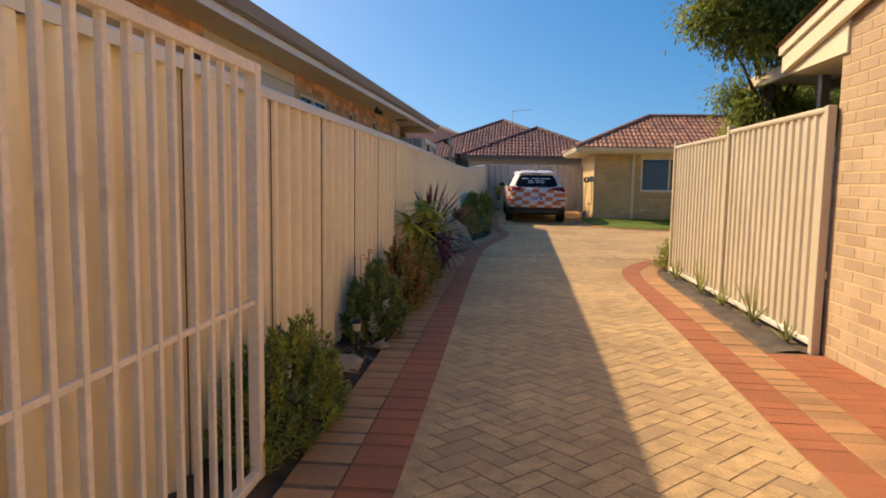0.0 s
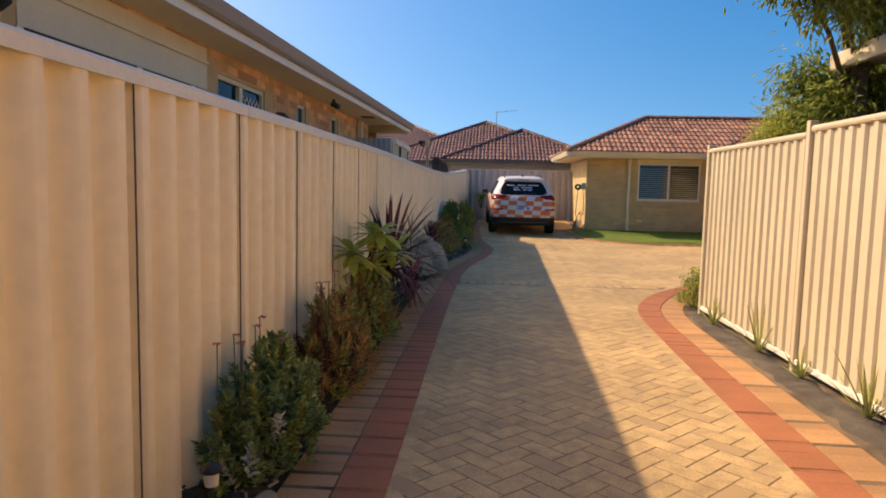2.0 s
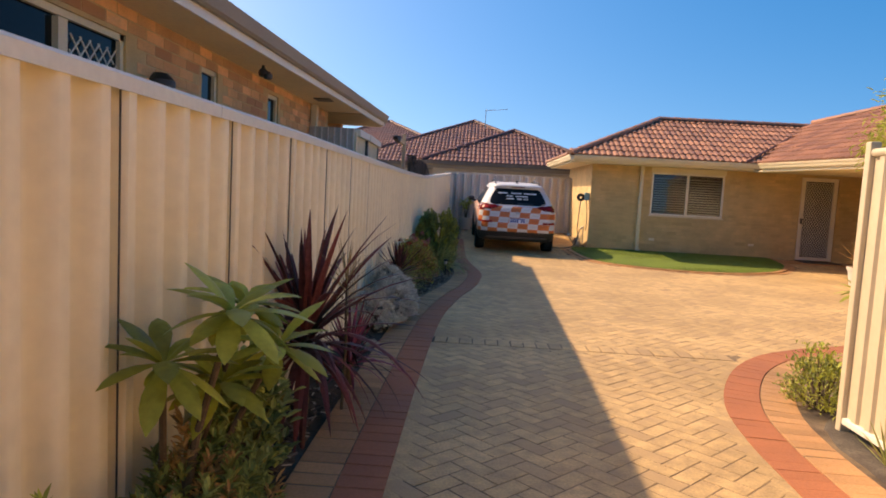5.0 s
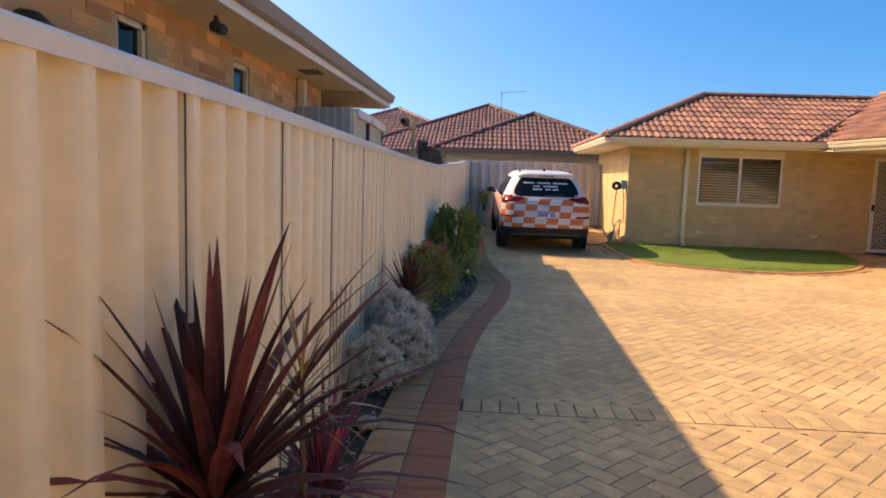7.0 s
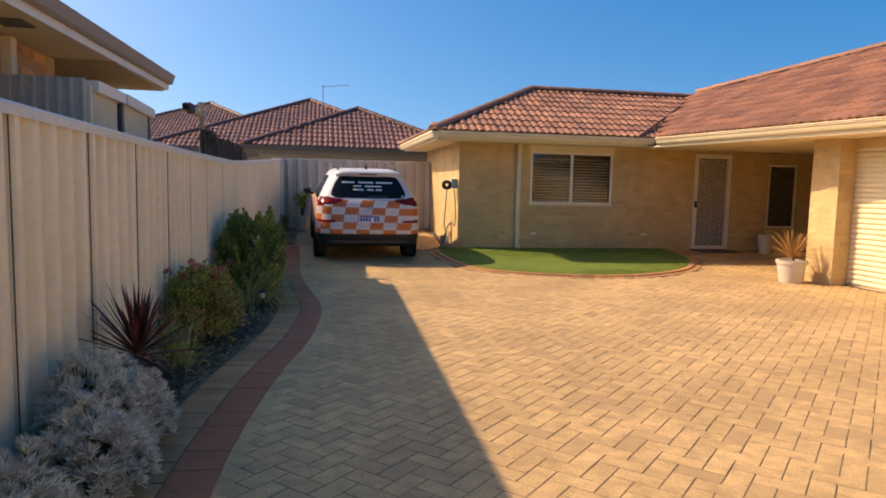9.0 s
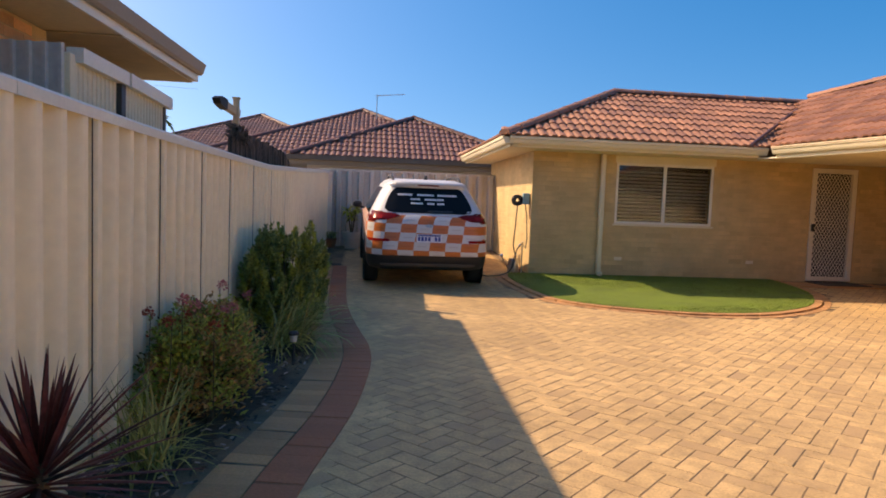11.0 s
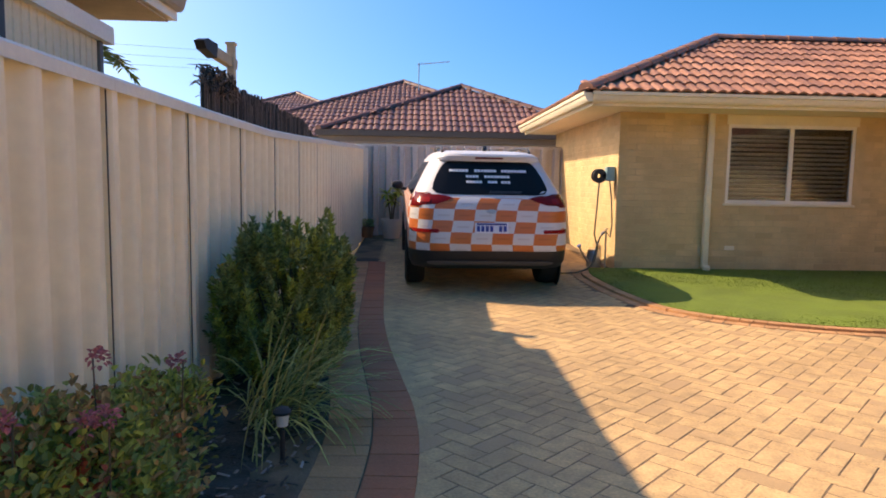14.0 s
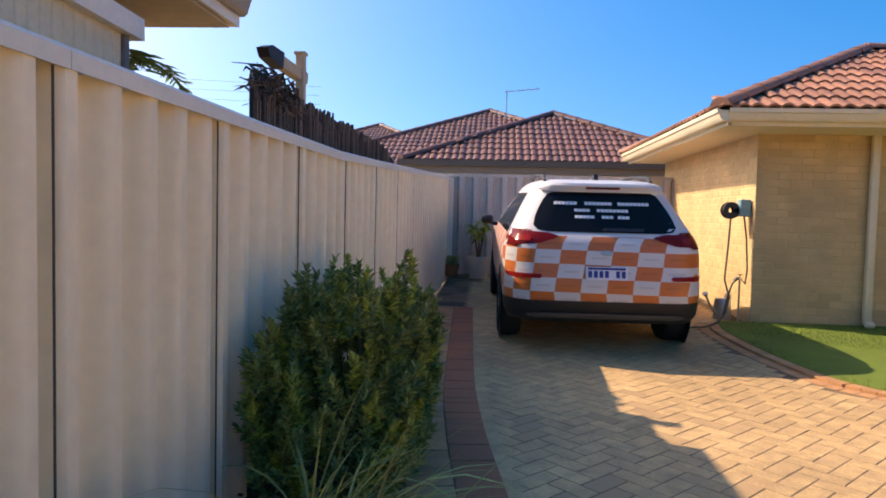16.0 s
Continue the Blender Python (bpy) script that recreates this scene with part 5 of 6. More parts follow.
for s in (-1, 1):
    part("roof_rail", Geo().tube([(CX + s * 0.52, CY + 0.66, CZ + 1.61), (CX + s * 0.525, CY + 0.78, CZ + 1.66), (CX + s * 0.53, CY + 1.4, CZ + 1.68), (CX + s * 0.52, CY + 2.0, CZ + 1.66), (CX + s * 0.51, CY + 2.1, CZ + 1.61)], 0.018, 8), M["plastic_black"], car, "black roof rail", smooth=True)
    mir = part("mirror", Geo().soft((-0.085, -0.05, -0.062), (0.085, 0.06, 0.062), 0.05, pose(CX + s * 1.03, CY + 2.95, CZ + 1.13, 0, 0, s * 10)), M["plastic_black"], car, "black door mirror", smooth=True)
    part("mirror_arm", Geo().tube([(CX + s * 0.86, CY + 2.95, CZ + 1.06), (CX + s * 0.98, CY + 2.96, CZ + 1.08)], 0.025, 6), M["plastic_black"], mir)
    # side glass
    g = Geo()
    for z in (1.10, 1.2, 1.3, 1.4, 1.49):
        _, yr, yf, w, r = level(z)
        for y in (yr + r + 0.12, 1.2, 2.2, yf - r - 0.12):
            g.v.append((CX + s * (w + 0.004), CY + y, CZ + z))
    g.f = [(i * 4 + k, i * 4 + k + 1, i * 4 + k + 5, i * 4 + k + 4) for i in range(4) for k in range(3)]
    part("side_window", g, M["glass"], car)
    for wy in (0.90, 3.57):
        c = (CX + s * 0.80, CY + wy, CZ + 0.345)
        arch = Geo()
        arch.v = [(CX + s * 0.93, CY + wy + rr * math.cos(a), CZ + 0.345 + rr * math.sin(a)) for rr in (0.0, 0.41) for a in [math.tau * k / 24 for k in range(24)]]
        arch.f = [tuple(range(24, 48))]
        part("wheel_arch", arch, M["plastic_black"], car)
        prof = [(0.19, -0.115), (0.30, -0.118), (0.325, -0.105), (0.342, -0.07), (0.345, 0.0), (0.342, 0.07), (0.325, 0.105), (0.30, 0.118), (0.19, 0.115)]
        t = Geo()
        n = 32
        for r, h in prof:
            for k in range(n):
                a = math.tau * k / n
                t.v.append((CX + s * (0.825 + h), CY + wy + r * math.cos(a), CZ + 0.345 + r * math.sin(a)))
        t.f = [(i * n + k, i * n + (k + 1) % n, (i + 1) * n + (k + 1) % n, (i + 1) * n + k) for i in range(len(prof) - 1) for k in range(n)]
        wheel = part("wheel", t, M["rubber"], car, "black tyre", smooth=True)
        rim = Geo()
        for k in range(10):
            a = math.tau * k / 10
            rim.box((-0.01, -0.02, 0.03), (0.012, 0.02, 0.225), Matrix.Translation((CX + s * 0.91, CY + wy, CZ + 0.345)) @ Matrix.Rotation(a, 4, "X"))
        rim.tube([(CX + s * 0.90, CY + wy, CZ + 0.345), (CX + s * 0.935, CY + wy, CZ + 0.345)], 0.05, 12)
        part("rim", rim, M["metal_grey"], wheel, "alloy rim")


car.rotation_euler = (radians(2.0), 0, radians(1.8))


# ---- plants ----
def leaf(g, p, d, up, length, width, fold=0.25):
    """A small leaf, folded along its midrib."""
    d = d.normalized()
    s = d.cross(up)
    s = s.normalized() if s.length > 1e-4 else d.orthogonal().normalized()
    n = s.cross(d)
    a, c, tip = p + d * length * 0.28, p + d * length * 0.68 - n * length * 0.03, p + d * length - n * length * 0.09
    r1, r2 = s * width * 0.44, s * width * 0.40
    lift = n * width * fold
    g.add([p, a + r1 + lift, c + r2 + lift, tip, c - r2 + lift, a - r1 + lift], [(0, 1, 2, 3), (0, 3, 4, 5)])


def strap(g, p, d, length, width, droop, r, n=6):
    """A long arching blade, tapered, folded along the middle."""
    p, d = Vector(p), Vector(d).normalized()
    s = Vector((d.y, -d.x, 0))
    s = s.normalized() if s.length > 1e-3 else Vector((1, 0, 0))
    s = (s + Vector((0, 0, r.uniform(-0.3, 0.3)))).normalized()
    vs = []
    for i in range(n + 1):
        t = i / n
        w = width * (0.55 + 0.9 * t - 1.45 * t * t) if t < 1 else 0.0005
        up = d.cross(s)
        vs += [p - s * w / 2 + up * w * 0.15, p.copy(), p + s * w / 2 + up * w * 0.15]
        p = p + d * length / n
        d = (d + Vector((0, 0, -droop / n))).normalized()
    g.add(vs, [(3 * i + k, 3 * i + k + 1, 3 * i + k + 4, 3 * i + k + 3) for i in range(n) for k in (0, 1)])


def clumps(r, rx, ry, h, n, low=0.12, boxy=1.0):
    """Clump centres over a ragged dome, with the way outwards."""
    out = []
    while len(out) < n:
        a, e = r.uniform(0, math.tau), math.asin(r.uniform(-0.1, 1))
        k = r.uniform(0.55, 1.0) ** 0.5 * (0.88 + 0.2 * noise.noise(Vector((math.cos(a) * 2, math.sin(a) * 2, e * 2 + rx * 9))))
        ca, sa = (math.copysign(abs(q) ** boxy, q) for q in (math.cos(a), math.sin(a)))
        ce = abs(math.cos(e)) ** (boxy * 0.8 if boxy < 1 else 1)
        p = Vector((ca * ce * rx * k, sa * ce * ry * k, h * (low + (1 - low) * max(math.sin(e), 0.0) * k + 0.12 * r.random())))
        out.append((p, Vector((p.x / rx, p.y / ry, 0.35 + p.z / h)).normalized()))
    return out


def shrub(x, y, rx, ry, h, seed, leaves, label, clump=70, each=26, spread=0.09, size=(0.05, 0.018), z=None, name="shrub", group="", category="shrub", stems=9, sprig=False, boxy=1.0):
    """leaves: a list of (share, material, part name)."""
    r = random.Random(seed)
    z = ground_z(y) if z is None else z
    ob = thing(name, (x, y, z), label, category, group)
    o = Vector((x, y, z))
    cs = clumps(r, rx, ry, h, clump, boxy=boxy)
    st = Geo()
    for p, _ in cs[::max(1, len(cs) // (stems * 3))]:
        foot = o + Vector((p.x * 0.2, p.y * 0.25, -0.03))
        mid = o + Vector((p.x * 0.6, p.y * 0.6, p.z * 0.5))
        st.tube([foot, mid, o + p], [0.010, 0.006, 0.003], 5, False)
    part("stem_mass", st, M["stem"], ob, kind="stuff")
    total = sum(s for s, *_ in leaves)
    k = 0
    for share, material, pname in leaves:
        g = Geo()
        count = max(1, round(len(cs) * share / total))
        for p, outw in cs[k:k + count]:
            tilt = Vector((r.uniform(-0.45, 0.45), r.uniform(-0.45, 0.45), 0))
            for _ in range(each):
                j = Vector((r.gauss(0, 1), r.gauss(0, 1), r.gauss(0, 0.8))) * spread * 0.55
                d = (outw * 0.8 + Vector((r.uniform(-1, 1), r.uniform(-1, 1), r.uniform(-0.4, 0.9)))).normalized()
                q = o + p + j
                if sprig:
                    axis = (outw * 0.6 + Vector((0, 0, 0.8)) + tilt).normalized()
                    side = axis.orthogonal().normalized()
                    side = Matrix.Rotation(r.uniform(0, math.tau), 3, axis) @ side
                    up = r.random()
                    d = side * (1.15 - 0.75 * up) + axis * (0.35 + 0.6 * up)
                    q = o + p + axis * (up - 0.75) * spread * 1.7 + j * 0.12
                if q.z < z + 0.02:
                    q.z = z + 0.02 + r.random() * 0.05
                leaf(g, q, d, Vector((0, 0, 1)), size[0] * r.uniform(0.6, 1.3), size[1] * r.uniform(0.7, 1.2))
        part(pname, g, M[material], ob, kind="stuff", fix=False)
        k += count
    return ob


def cushion(x, lobes, seed, label):
    """A bush of tight pale rosettes. lobes: (dx, y, rx, ry, height)."""
    r = random.Random(seed)
    z = ground_z(lobes[0][1])
    ob = thing("cushion_bush", (x, lobes[0][1], z), label, "shrub")
    for dx, y, rx, ry, h in lobes:
        g, st = Geo(), Geo()
        for p, outw in clumps(r, rx, ry, h, int(360 * rx * ry / 0.1)):
            c = Vector((x + dx, y, z)) + p
            c.z = max(c.z, z + 0.04)
            st.tube([Vector((x + dx, y, z)) + p * 0.2, c], [0.006, 0.003], 4, False)
            for k in range(34):
                a = k * 2.4
                e = 0.45 + 1.0 * (k / 34)
                t1 = outw.orthogonal().normalized()
                t2 = outw.cross(t1)
                d = (t1 * math.cos(a) + t2 * math.sin(a)) * math.cos(e) + outw * math.sin(e) + Vector((0, 0, 0.25))
                leaf(g, c - outw * 0.02, d, outw, 0.058 * r.uniform(0.6, 1.2), 0.010)
        part("foliage", g, M["leaf_silver"], ob, kind="stuff", fix=False)
        part("stem_mass", st, M["stem"], ob, kind="stuff")


def spiky(x, y, crown_z, n, length, width, seed, material, label, name="cordyline", category="plant", droop=0.9, base=None, low=-0.15, trunk=0.03, lean=(0, 0, 0), spread=0.0):
    r = random.Random(seed)
    z = ground_z(y) if base is None else base
    ob = thing(name, (x, y, z), label, category)
    part("stem", Geo().tube([(x, y, z - 0.02), (x + 0.01, y, z + crown_z * 0.5), (x, y, z + crown_z)], [trunk * 1.2, trunk, trunk * 0.8], 8), M["stem"], ob)
    g = Geo()
    for i in range(n):
        t = (i + 0.5) / n
        a = i * 2.39996 + r.uniform(-0.3, 0.3)
        e = low + (1.45 - low) * t ** 0.8 + r.uniform(-0.12, 0.12)
        d = Vector((math.cos(a) * math.cos(e), math.sin(a) * math.cos(e), math.sin(e)))
        d = (d + Vector(lean) * r.uniform(0.3, 1.2)).normalized()
        ox, oy = (r.gauss(0, spread), r.gauss(0, spread)) if spread else (0.0, 0.0)
        strap(g, (x + d.x * 0.02 + ox, y + d.y * 0.02 + oy, z + crown_z * (0.75 + 0.25 * t)), d, length * r.uniform(0.7, 1.1) * (0.85 + 0.25 * math.sin(math.pi * t)), width * r.uniform(0.8, 1.2), droop * (1.2 - t) * r.uniform(0.5, 1.3), r)
    part("leaves", g, M[material], ob, kind="stuff", fix=False)
    return ob


def rosette_plant(x, y, heads, seed, label, base=None, size=0.2):
    """Bare stems that end in rosettes of broad leaves. heads: (dx, dy, height)."""
    r = random.Random(seed)
    z = ground_z(y) if base is None else base
    ob = thing("frangipani", (x, y, z), label, "plant")
    o = Vector((x, y, z))
    for dx, dy, h in heads:
        top = o + Vector((dx, dy, h))
        stem = part("stem", Geo().tube([o + Vector((dx * 0.1, dy * 0.1, -0.02)), o + Vector((dx * 0.5, dy * 0.5, h * 0.55)), top], [0.018, 0.014, 0.011], 7), M["stem"], ob)
        for i in range(18):
            a, e = i * 2.4 + r.uniform(-0.2, 0.2), 1.1 - 1.5 * i / 18 + r.uniform(-0.15, 0.15)
            e = -e + 0.70
            d = Vector((math.cos(a) * math.cos(e), math.sin(a) * math.cos(e), math.sin(e)))
            s = Vector((-d.y, d.x, 0)).normalized()
            L, W = size * r.uniform(0.8, 1.15), size * 0.30
            g = Geo()
            p, vs = top.copy(), []
            for k in range(7):
                t = k / 6
                w = W * math.sin(math.pi * (0.06 + 0.9 * t ** 1.25)) * (1 if k < 6 else 0.05)
                n = s.cross(d)
                vs += [p - s * w / 2 + n * w * 0.12, p.copy(), p + s * w / 2 + n * w * 0.12]
                p = p + d * L / 6
                d = (d + Vector((0, 0, -0.17))).normalized()
            g.add(vs, [(3 * k + q, 3 * k + q + 1, 3 * k + q + 4, 3 * k + q + 3) for k in range(6) for q in (0, 1)])
            part("leaf", g, M["leaf_broad"], stem, smooth=True, fix=False)
    return ob


shrub(-0.80, 3.30, 0.29, 0.60, 0.56, 11, [(1, "leaf_mid", "foliage"), (0.6, "leaf_lime", "light_foliage"), (0.5, "leaf_dark", "dark_foliage")], "low spreading green shrub of fine upright sprigs by the gate", clump=260, each=46, spread=0.075, size=(0.036, 0.011), sprig=True, stems=14)
shrub(-0.79, 5.48, 0.27, 0.48, 0.60, 12, [(1.2, "leaf_dark", "dark_foliage"), (0.6, "leaf_mid", "foliage"), (0.05, "leaf_silver", "bud_mass")], "dark green shrub with small pale buds", clump=210, each=34, spread=0.075, size=(0.046, 0.022), sprig=True)
shrub(-0.76, 6.68, 0.27, 0.50, 0.70, 13, [(1.5, "leaf_dry", "dry_foliage"), (0.3, "leaf_red", "brown_foliage"), (0.8, "leaf_mid", "foliage"), (0.3, "leaf_lime", "young_foliage")], "half dry brown and olive shrub", clump=190, each=34, spread=0.085, size=(0.05, 0.012), sprig=True)
shrub(-0.75, 7.75, 0.27, 0.50, 0.55, 14, [(1.2, "leaf_mid", "foliage"), (0.3, "leaf_dry", "dry_foliage")], "low olive green shrub under the frangipani", clump=120, each=30, spread=0.09, size=(0.05, 0.018), sprig=True)
shrub(-0.90, 8.5, 0.16, 0.30, 0.62, 25, [(1.0, "leaf_mid", "foliage"), (0.6, "leaf_dark", "dark_foliage")], "leafy dark green shrub behind the frangipani", clump=70, each=30, spread=0.09, size=(0.07, 0.036))
rosette_plant(-0.88, 7.75, [(0.03, -0.08, 0.80), (0.23, 0.0, 0.97), (0.28, 0.36, 0.77), (0.10, 0.5, 0.9), (0.12, 0.2, 0.66)], 15, "frangipani with lime green leaf rosettes", size=0.26)
spiky(-0.82, 9.42, 0.56, 84, 0.84, 0.072, 16, "leaf_red", "dark red cordyline with long strap leaves", droop=1.9, low=-0.5)
spiky(-0.68, 10.15, 0.20, 60, 0.46, 0.036, 17, "leaf_magenta", "low magenta red cordyline clump", droop=1.1)
cushion(-0.74, [(-0.08, 12.05, 0.26, 0.30, 0.40), (0.08, 12.45, 0.26, 0.34, 0.46), (-0.02, 12.78, 0.29, 0.40, 0.60), (0.06, 13.05, 0.24, 0.32, 0.48)], 18, "silver-white cushion bush of felted leaf rosettes")
spiky(-0.62, 9.62, 0.88, 34, 0.28, 0.016, 26, "leaf_straw", "bare stem topped with dry straw-coloured leaves", name="dry_plant", droop=0.9, low=-0.3, trunk=0.009)
trellis = thing("trellis", (-0.97, 11.58, 0.05), "fan of thin weathered stakes leaning on the fence", "trellis")
for top, h in ((11.62, 0.74), (11.74, 0.72), (11.88, 0.74), (12.03, 0.72), (12.20, 0.68)):
    part("stake", Geo().tube([(-0.95, 11.58 + (top - 11.62) * 0.25, 0.0), (-0.99, top, h)], 0.006, 6), M["timber"], trellis)
part("crossbar", Geo().tube([(-0.968, 11.56, 0.52), (-0.972, 12.16, 0.55)], 0.005, 6), M["timber"], trellis)
spiky(-0.74, 13.55, 0.44, 100, 0.44, 0.034, 19, "leaf_red", "small brown-red cordyline in the bed", droop=0.25, low=-0.85)
spiky(-0.70, 14.5, 0.05, 110, 0.48, 0.017, 20, "leaf_grass", "grey-green strappy grass tuft", name="grass_tuft", droop=1.5, low=0.45, trunk=0.015, spread=0.05)
shrub(-0.72, 15.55, 0.33, 0.72, 0.66, 21, [(0.8, "leaf_mid", "foliage"), (0.9, "leaf_lime", "light_foliage"), (0.9, "leaf_dry", "dry_foliage"), (0.10, "flower_red", "flower_mass")], "geranium bush with red and pink flowers", clump=260, each=40, spread=0.085, size=(0.034, 0.026), stems=26)
shrub(-0.55, 18.4, 0.48, 1.12, 1.05, 22, [(1.0, "leaf_dark", "foliage"), (1.1, "leaf_mid", "light_foliage"), (0.6, "leaf_lime", "young_foliage")], "clipped dense green hedge shrub", clump=860, each=54, spread=0.08, size=(0.042, 0.019), stems=12, sprig=True, boxy=0.72)
spiky(-0.45, 17.1, 0.06, 140, 0.74, 0.017, 23, "leaf_grass", "arching strappy grass clump before the hedge", name="grass_clump", droop=2.5, low=0.45, trunk=0.02, lean=(0.9, -0.1, 0.1), spread=0.10)
shrub(-0.80, 16.55, 0.22, 0.38, 0.44, 24, [(1.0, "leaf_lime", "light_foliage"), (0.8, "leaf_mid", "foliage"), (0.5, "leaf_dry", "dry_foliage")], "thin yellowing leafy shrub by the fence", clump=70, each=24, spread=0.09, size=(0.05, 0.026))
rk = random.Random(33)
for x0, y0, h0, n in ((-0.84, 5.3, 0.58, 6), (-0.80, 6.5, 0.70, 4)):
    fl = thing("flower_stalks", (x0, y0, 0), "thin stalks with small dull pink flower heads", "flower")
    for i in range(n):
        x, y, h = x0 + rk.uniform(-0.14, 0.14), y0 + rk.uniform(-0.35, 0.35), h0 + rk.uniform(0.02, 0.13)
        part("stalk", Geo().tube([(x, y, 0.12), (x + rk.uniform(-0.02, 0.02), y, h)], 0.0025, 5), M["stem"], fl)
        g = Geo()
        for k in range(14):
            a = math.tau * k / 14
            leaf(g, Vector((x, y, h)), Vector((math.cos(a), math.sin(a), rk.uniform(-0.1, 0.4))), Vector((0, 0, 1)), rk.uniform(0.018, 0.028), 0.009)
        part("flower_head", g, M["flower_pink"], fl, fix=False)
# geranium heads on long stalks
ger = thing("geranium_flowers", (-0.85, 15.3, 0), "pink geranium heads on thin stalks", "flower")
rg = random.Random(31)
for i in range(9):
    x, y, h = rg.uniform(-0.9, -0.5), rg.uniform(14.95, 16.1), rg.uniform(0.60, 0.76)
    part("stalk", Geo().tube([(x, y, 0.1), (x + rg.uniform(-0.03, 0.03), y, h)], 0.0025, 5), M["stem"], ger)
    g = Geo()
    for k in range(46):
        d = Vector((rg.gauss(0, 1), rg.gauss(0, 1), rg.gauss(0.3, 0.7))).normalized()
        leaf(g, Vector((x, y, h)) + d * rg.uniform(0.012, 0.03), (d + Vector((rg.uniform(-1, 1), rg.uniform(-1, 1), rg.uniform(-1, 1)))), Vector((0, 0, 1)), 0.018, 0.016)
    part("flower_head", g, M["flower_pink" if i % 3 else "flower_red"], ger, fix=False)

# along the right fence
for i, (x, y, s) in enumerate(((2.56, 6.50, 0.36), (2.55, 8.12, 0.34), (2.54, 9.25, 0.24), (2.55, 7.35, 0.16), (2.56, 5.75, 0.14))):
    spiky(x, y, 0.03, 17, s * 1.3, 0.026, 40 + i, "leaf_grass", "small spiky aloe in dry sandy soil", name="aloe", droop=0.25, low=0.5, trunk=0.015)
shrub(2.72, 10.35, 0.20, 0.35, 0.42, 46, [(1, "leaf_lime", "foliage"), (0.6, "leaf_mid", "dark_foliage")], "small bright green shrub at the fence end", clump=60, each=26, spread=0.08, size=(0.04, 0.018))
rosette_plant(2.82, 10.3, [(0.06, 0.0, 0.86)], 47, "frangipani sapling with one leaf rosette", size=0.15)

# trees over the right fence
def tree(x, y, trunk_h, lobes, seed, label, material, leaf_size, per, name="tree"):
    """lobes: (dx, dy, z, radius)."""
    r = random.Random(seed)
    ob = thing(name, (x, y, 0), label, "tree")
    fork = Vector((x + 0.05, y, trunk_h))
    tr = Geo().tube([(x, y, -0.1), (x + 0.03, y, trunk_h * 0.5), fork], [0.075, 0.055, 0.045], 10)
    cr = Geo()
    for dx, dy, z, rad in lobes:
        c = Vector((x + dx, y + dy, z))
        tr.tube([fork - Vector((0, 0, 0.1)), fork.lerp(c, 0.5) + Vector((0, 0, 0.08)), c], [0.03, 0.018, 0.008], 7)
        for _ in range(int(per * rad * rad)):
            d = Vector((r.gauss(0, 1), r.gauss(0, 1), r.gauss(0, 0.8))).normalized()
            twig = c + d * rad * r.uniform(0.45, 1.05) * (0.75 + 0.35 * noise.noise(d * 2.3 + c))
            if r.random() < 0.12:
                tr.tube([c + d * rad * 0.1, twig], [0.008, 0.003], 4, False)
            for _ in range(26):
                q = twig + Vector((r.gauss(0, 1), r.gauss(0, 1), r.gauss(0, 1))) * 0.085
                leaf(cr, q, (d + Vector((r.uniform(-1, 1), r.uniform(-1, 1), r.uniform(-1.3, 0.3)))), Vector((0, 0, 1)), leaf_size * r.uniform(0.6, 1.3), leaf_size * 0.3)
    part("trunk", tr, M["bark"], ob, smooth=True)
    part("crown", cr, M[material], ob, kind="stuff", fix=False)
    return ob


tree(3.2, 8.2, 2.0, [(-0.98, -1.0, 2.95, 0.30), (-0.70, -0.8, 3.15, 0.38), (-0.62, -1.0, 2.75, 0.28), (-0.35, -0.9, 3.0, 0.38), (-0.05, -0.7, 3.3, 0.45), (0.15, -1.0, 2.95, 0.38), (0.5, -0.8, 3.2, 0.42), (-0.75, -0.9, 3.5, 0.4), (-0.05, -0.8, 3.8, 0.5), (-0.15, -0.6, 2.75, 0.3),
                     (-0.32, 0.1, 2.32, 0.24), (-0.22, -0.2, 2.08, 0.24), (0.05, -0.1, 2.15, 0.28), (0.3, 0.1, 2.25, 0.32), (0.65, 0.1, 2.1, 0.3)], 51, "small garden tree with fine drooping leaves", "leaf_tree", 0.07, 780)
tree(4.78, 11.9, 1.5, [(-0.65, 0.0, 2.05, 0.38), (-0.35, 0.2, 2.35, 0.45), (0.1, -0.1, 2.6, 0.5), (0.6, 0.1, 2.75, 0.55), (1.1, 0.0, 2.6, 0.6), (-0.2, -0.3, 1.7, 0.5), (0.5, -0.2, 1.9, 0.6)], 52, "rounded yellow-green bush behind the fence", "leaf_lime", 0.07, 640, name="bush")

# ---- loose things ----
def solar_lamp(x, y, h=0.27):
    z = ground_z(y)
    ob = thing("solar_lamp", (x, y, z), "small black solar stake lamp with clear collar", "garden lamp", "solar lamps in the bed")
    part("stake", Geo().lathe((x, y, z - 0.03), [(0.008, 0.0), (0.012, 0.03), (0.012, h * 0.72)], 10), M["plastic_black"], ob, smooth=True)
    part("lens", Geo().lathe((x, y, z + h * 0.68), [(0.026, 0.0), (0.030, 0.05), (0.028, 0.055)], 14), M["pot_white"], ob, "pale translucent collar", smooth=True)
    part("cap", Geo().lathe((x, y, z + h * 0.68 + 0.055), [(0.040, 0.0), (0.042, 0.012), (0.030, 0.026), (0.006, 0.032)], 14), M["plastic_black"], ob, smooth=True)


for p in ((-0.80, 4.83), (-0.72, 11.9), (-0.28, 16.62), (-0.35, 19.9)):
    solar_lamp(*p)


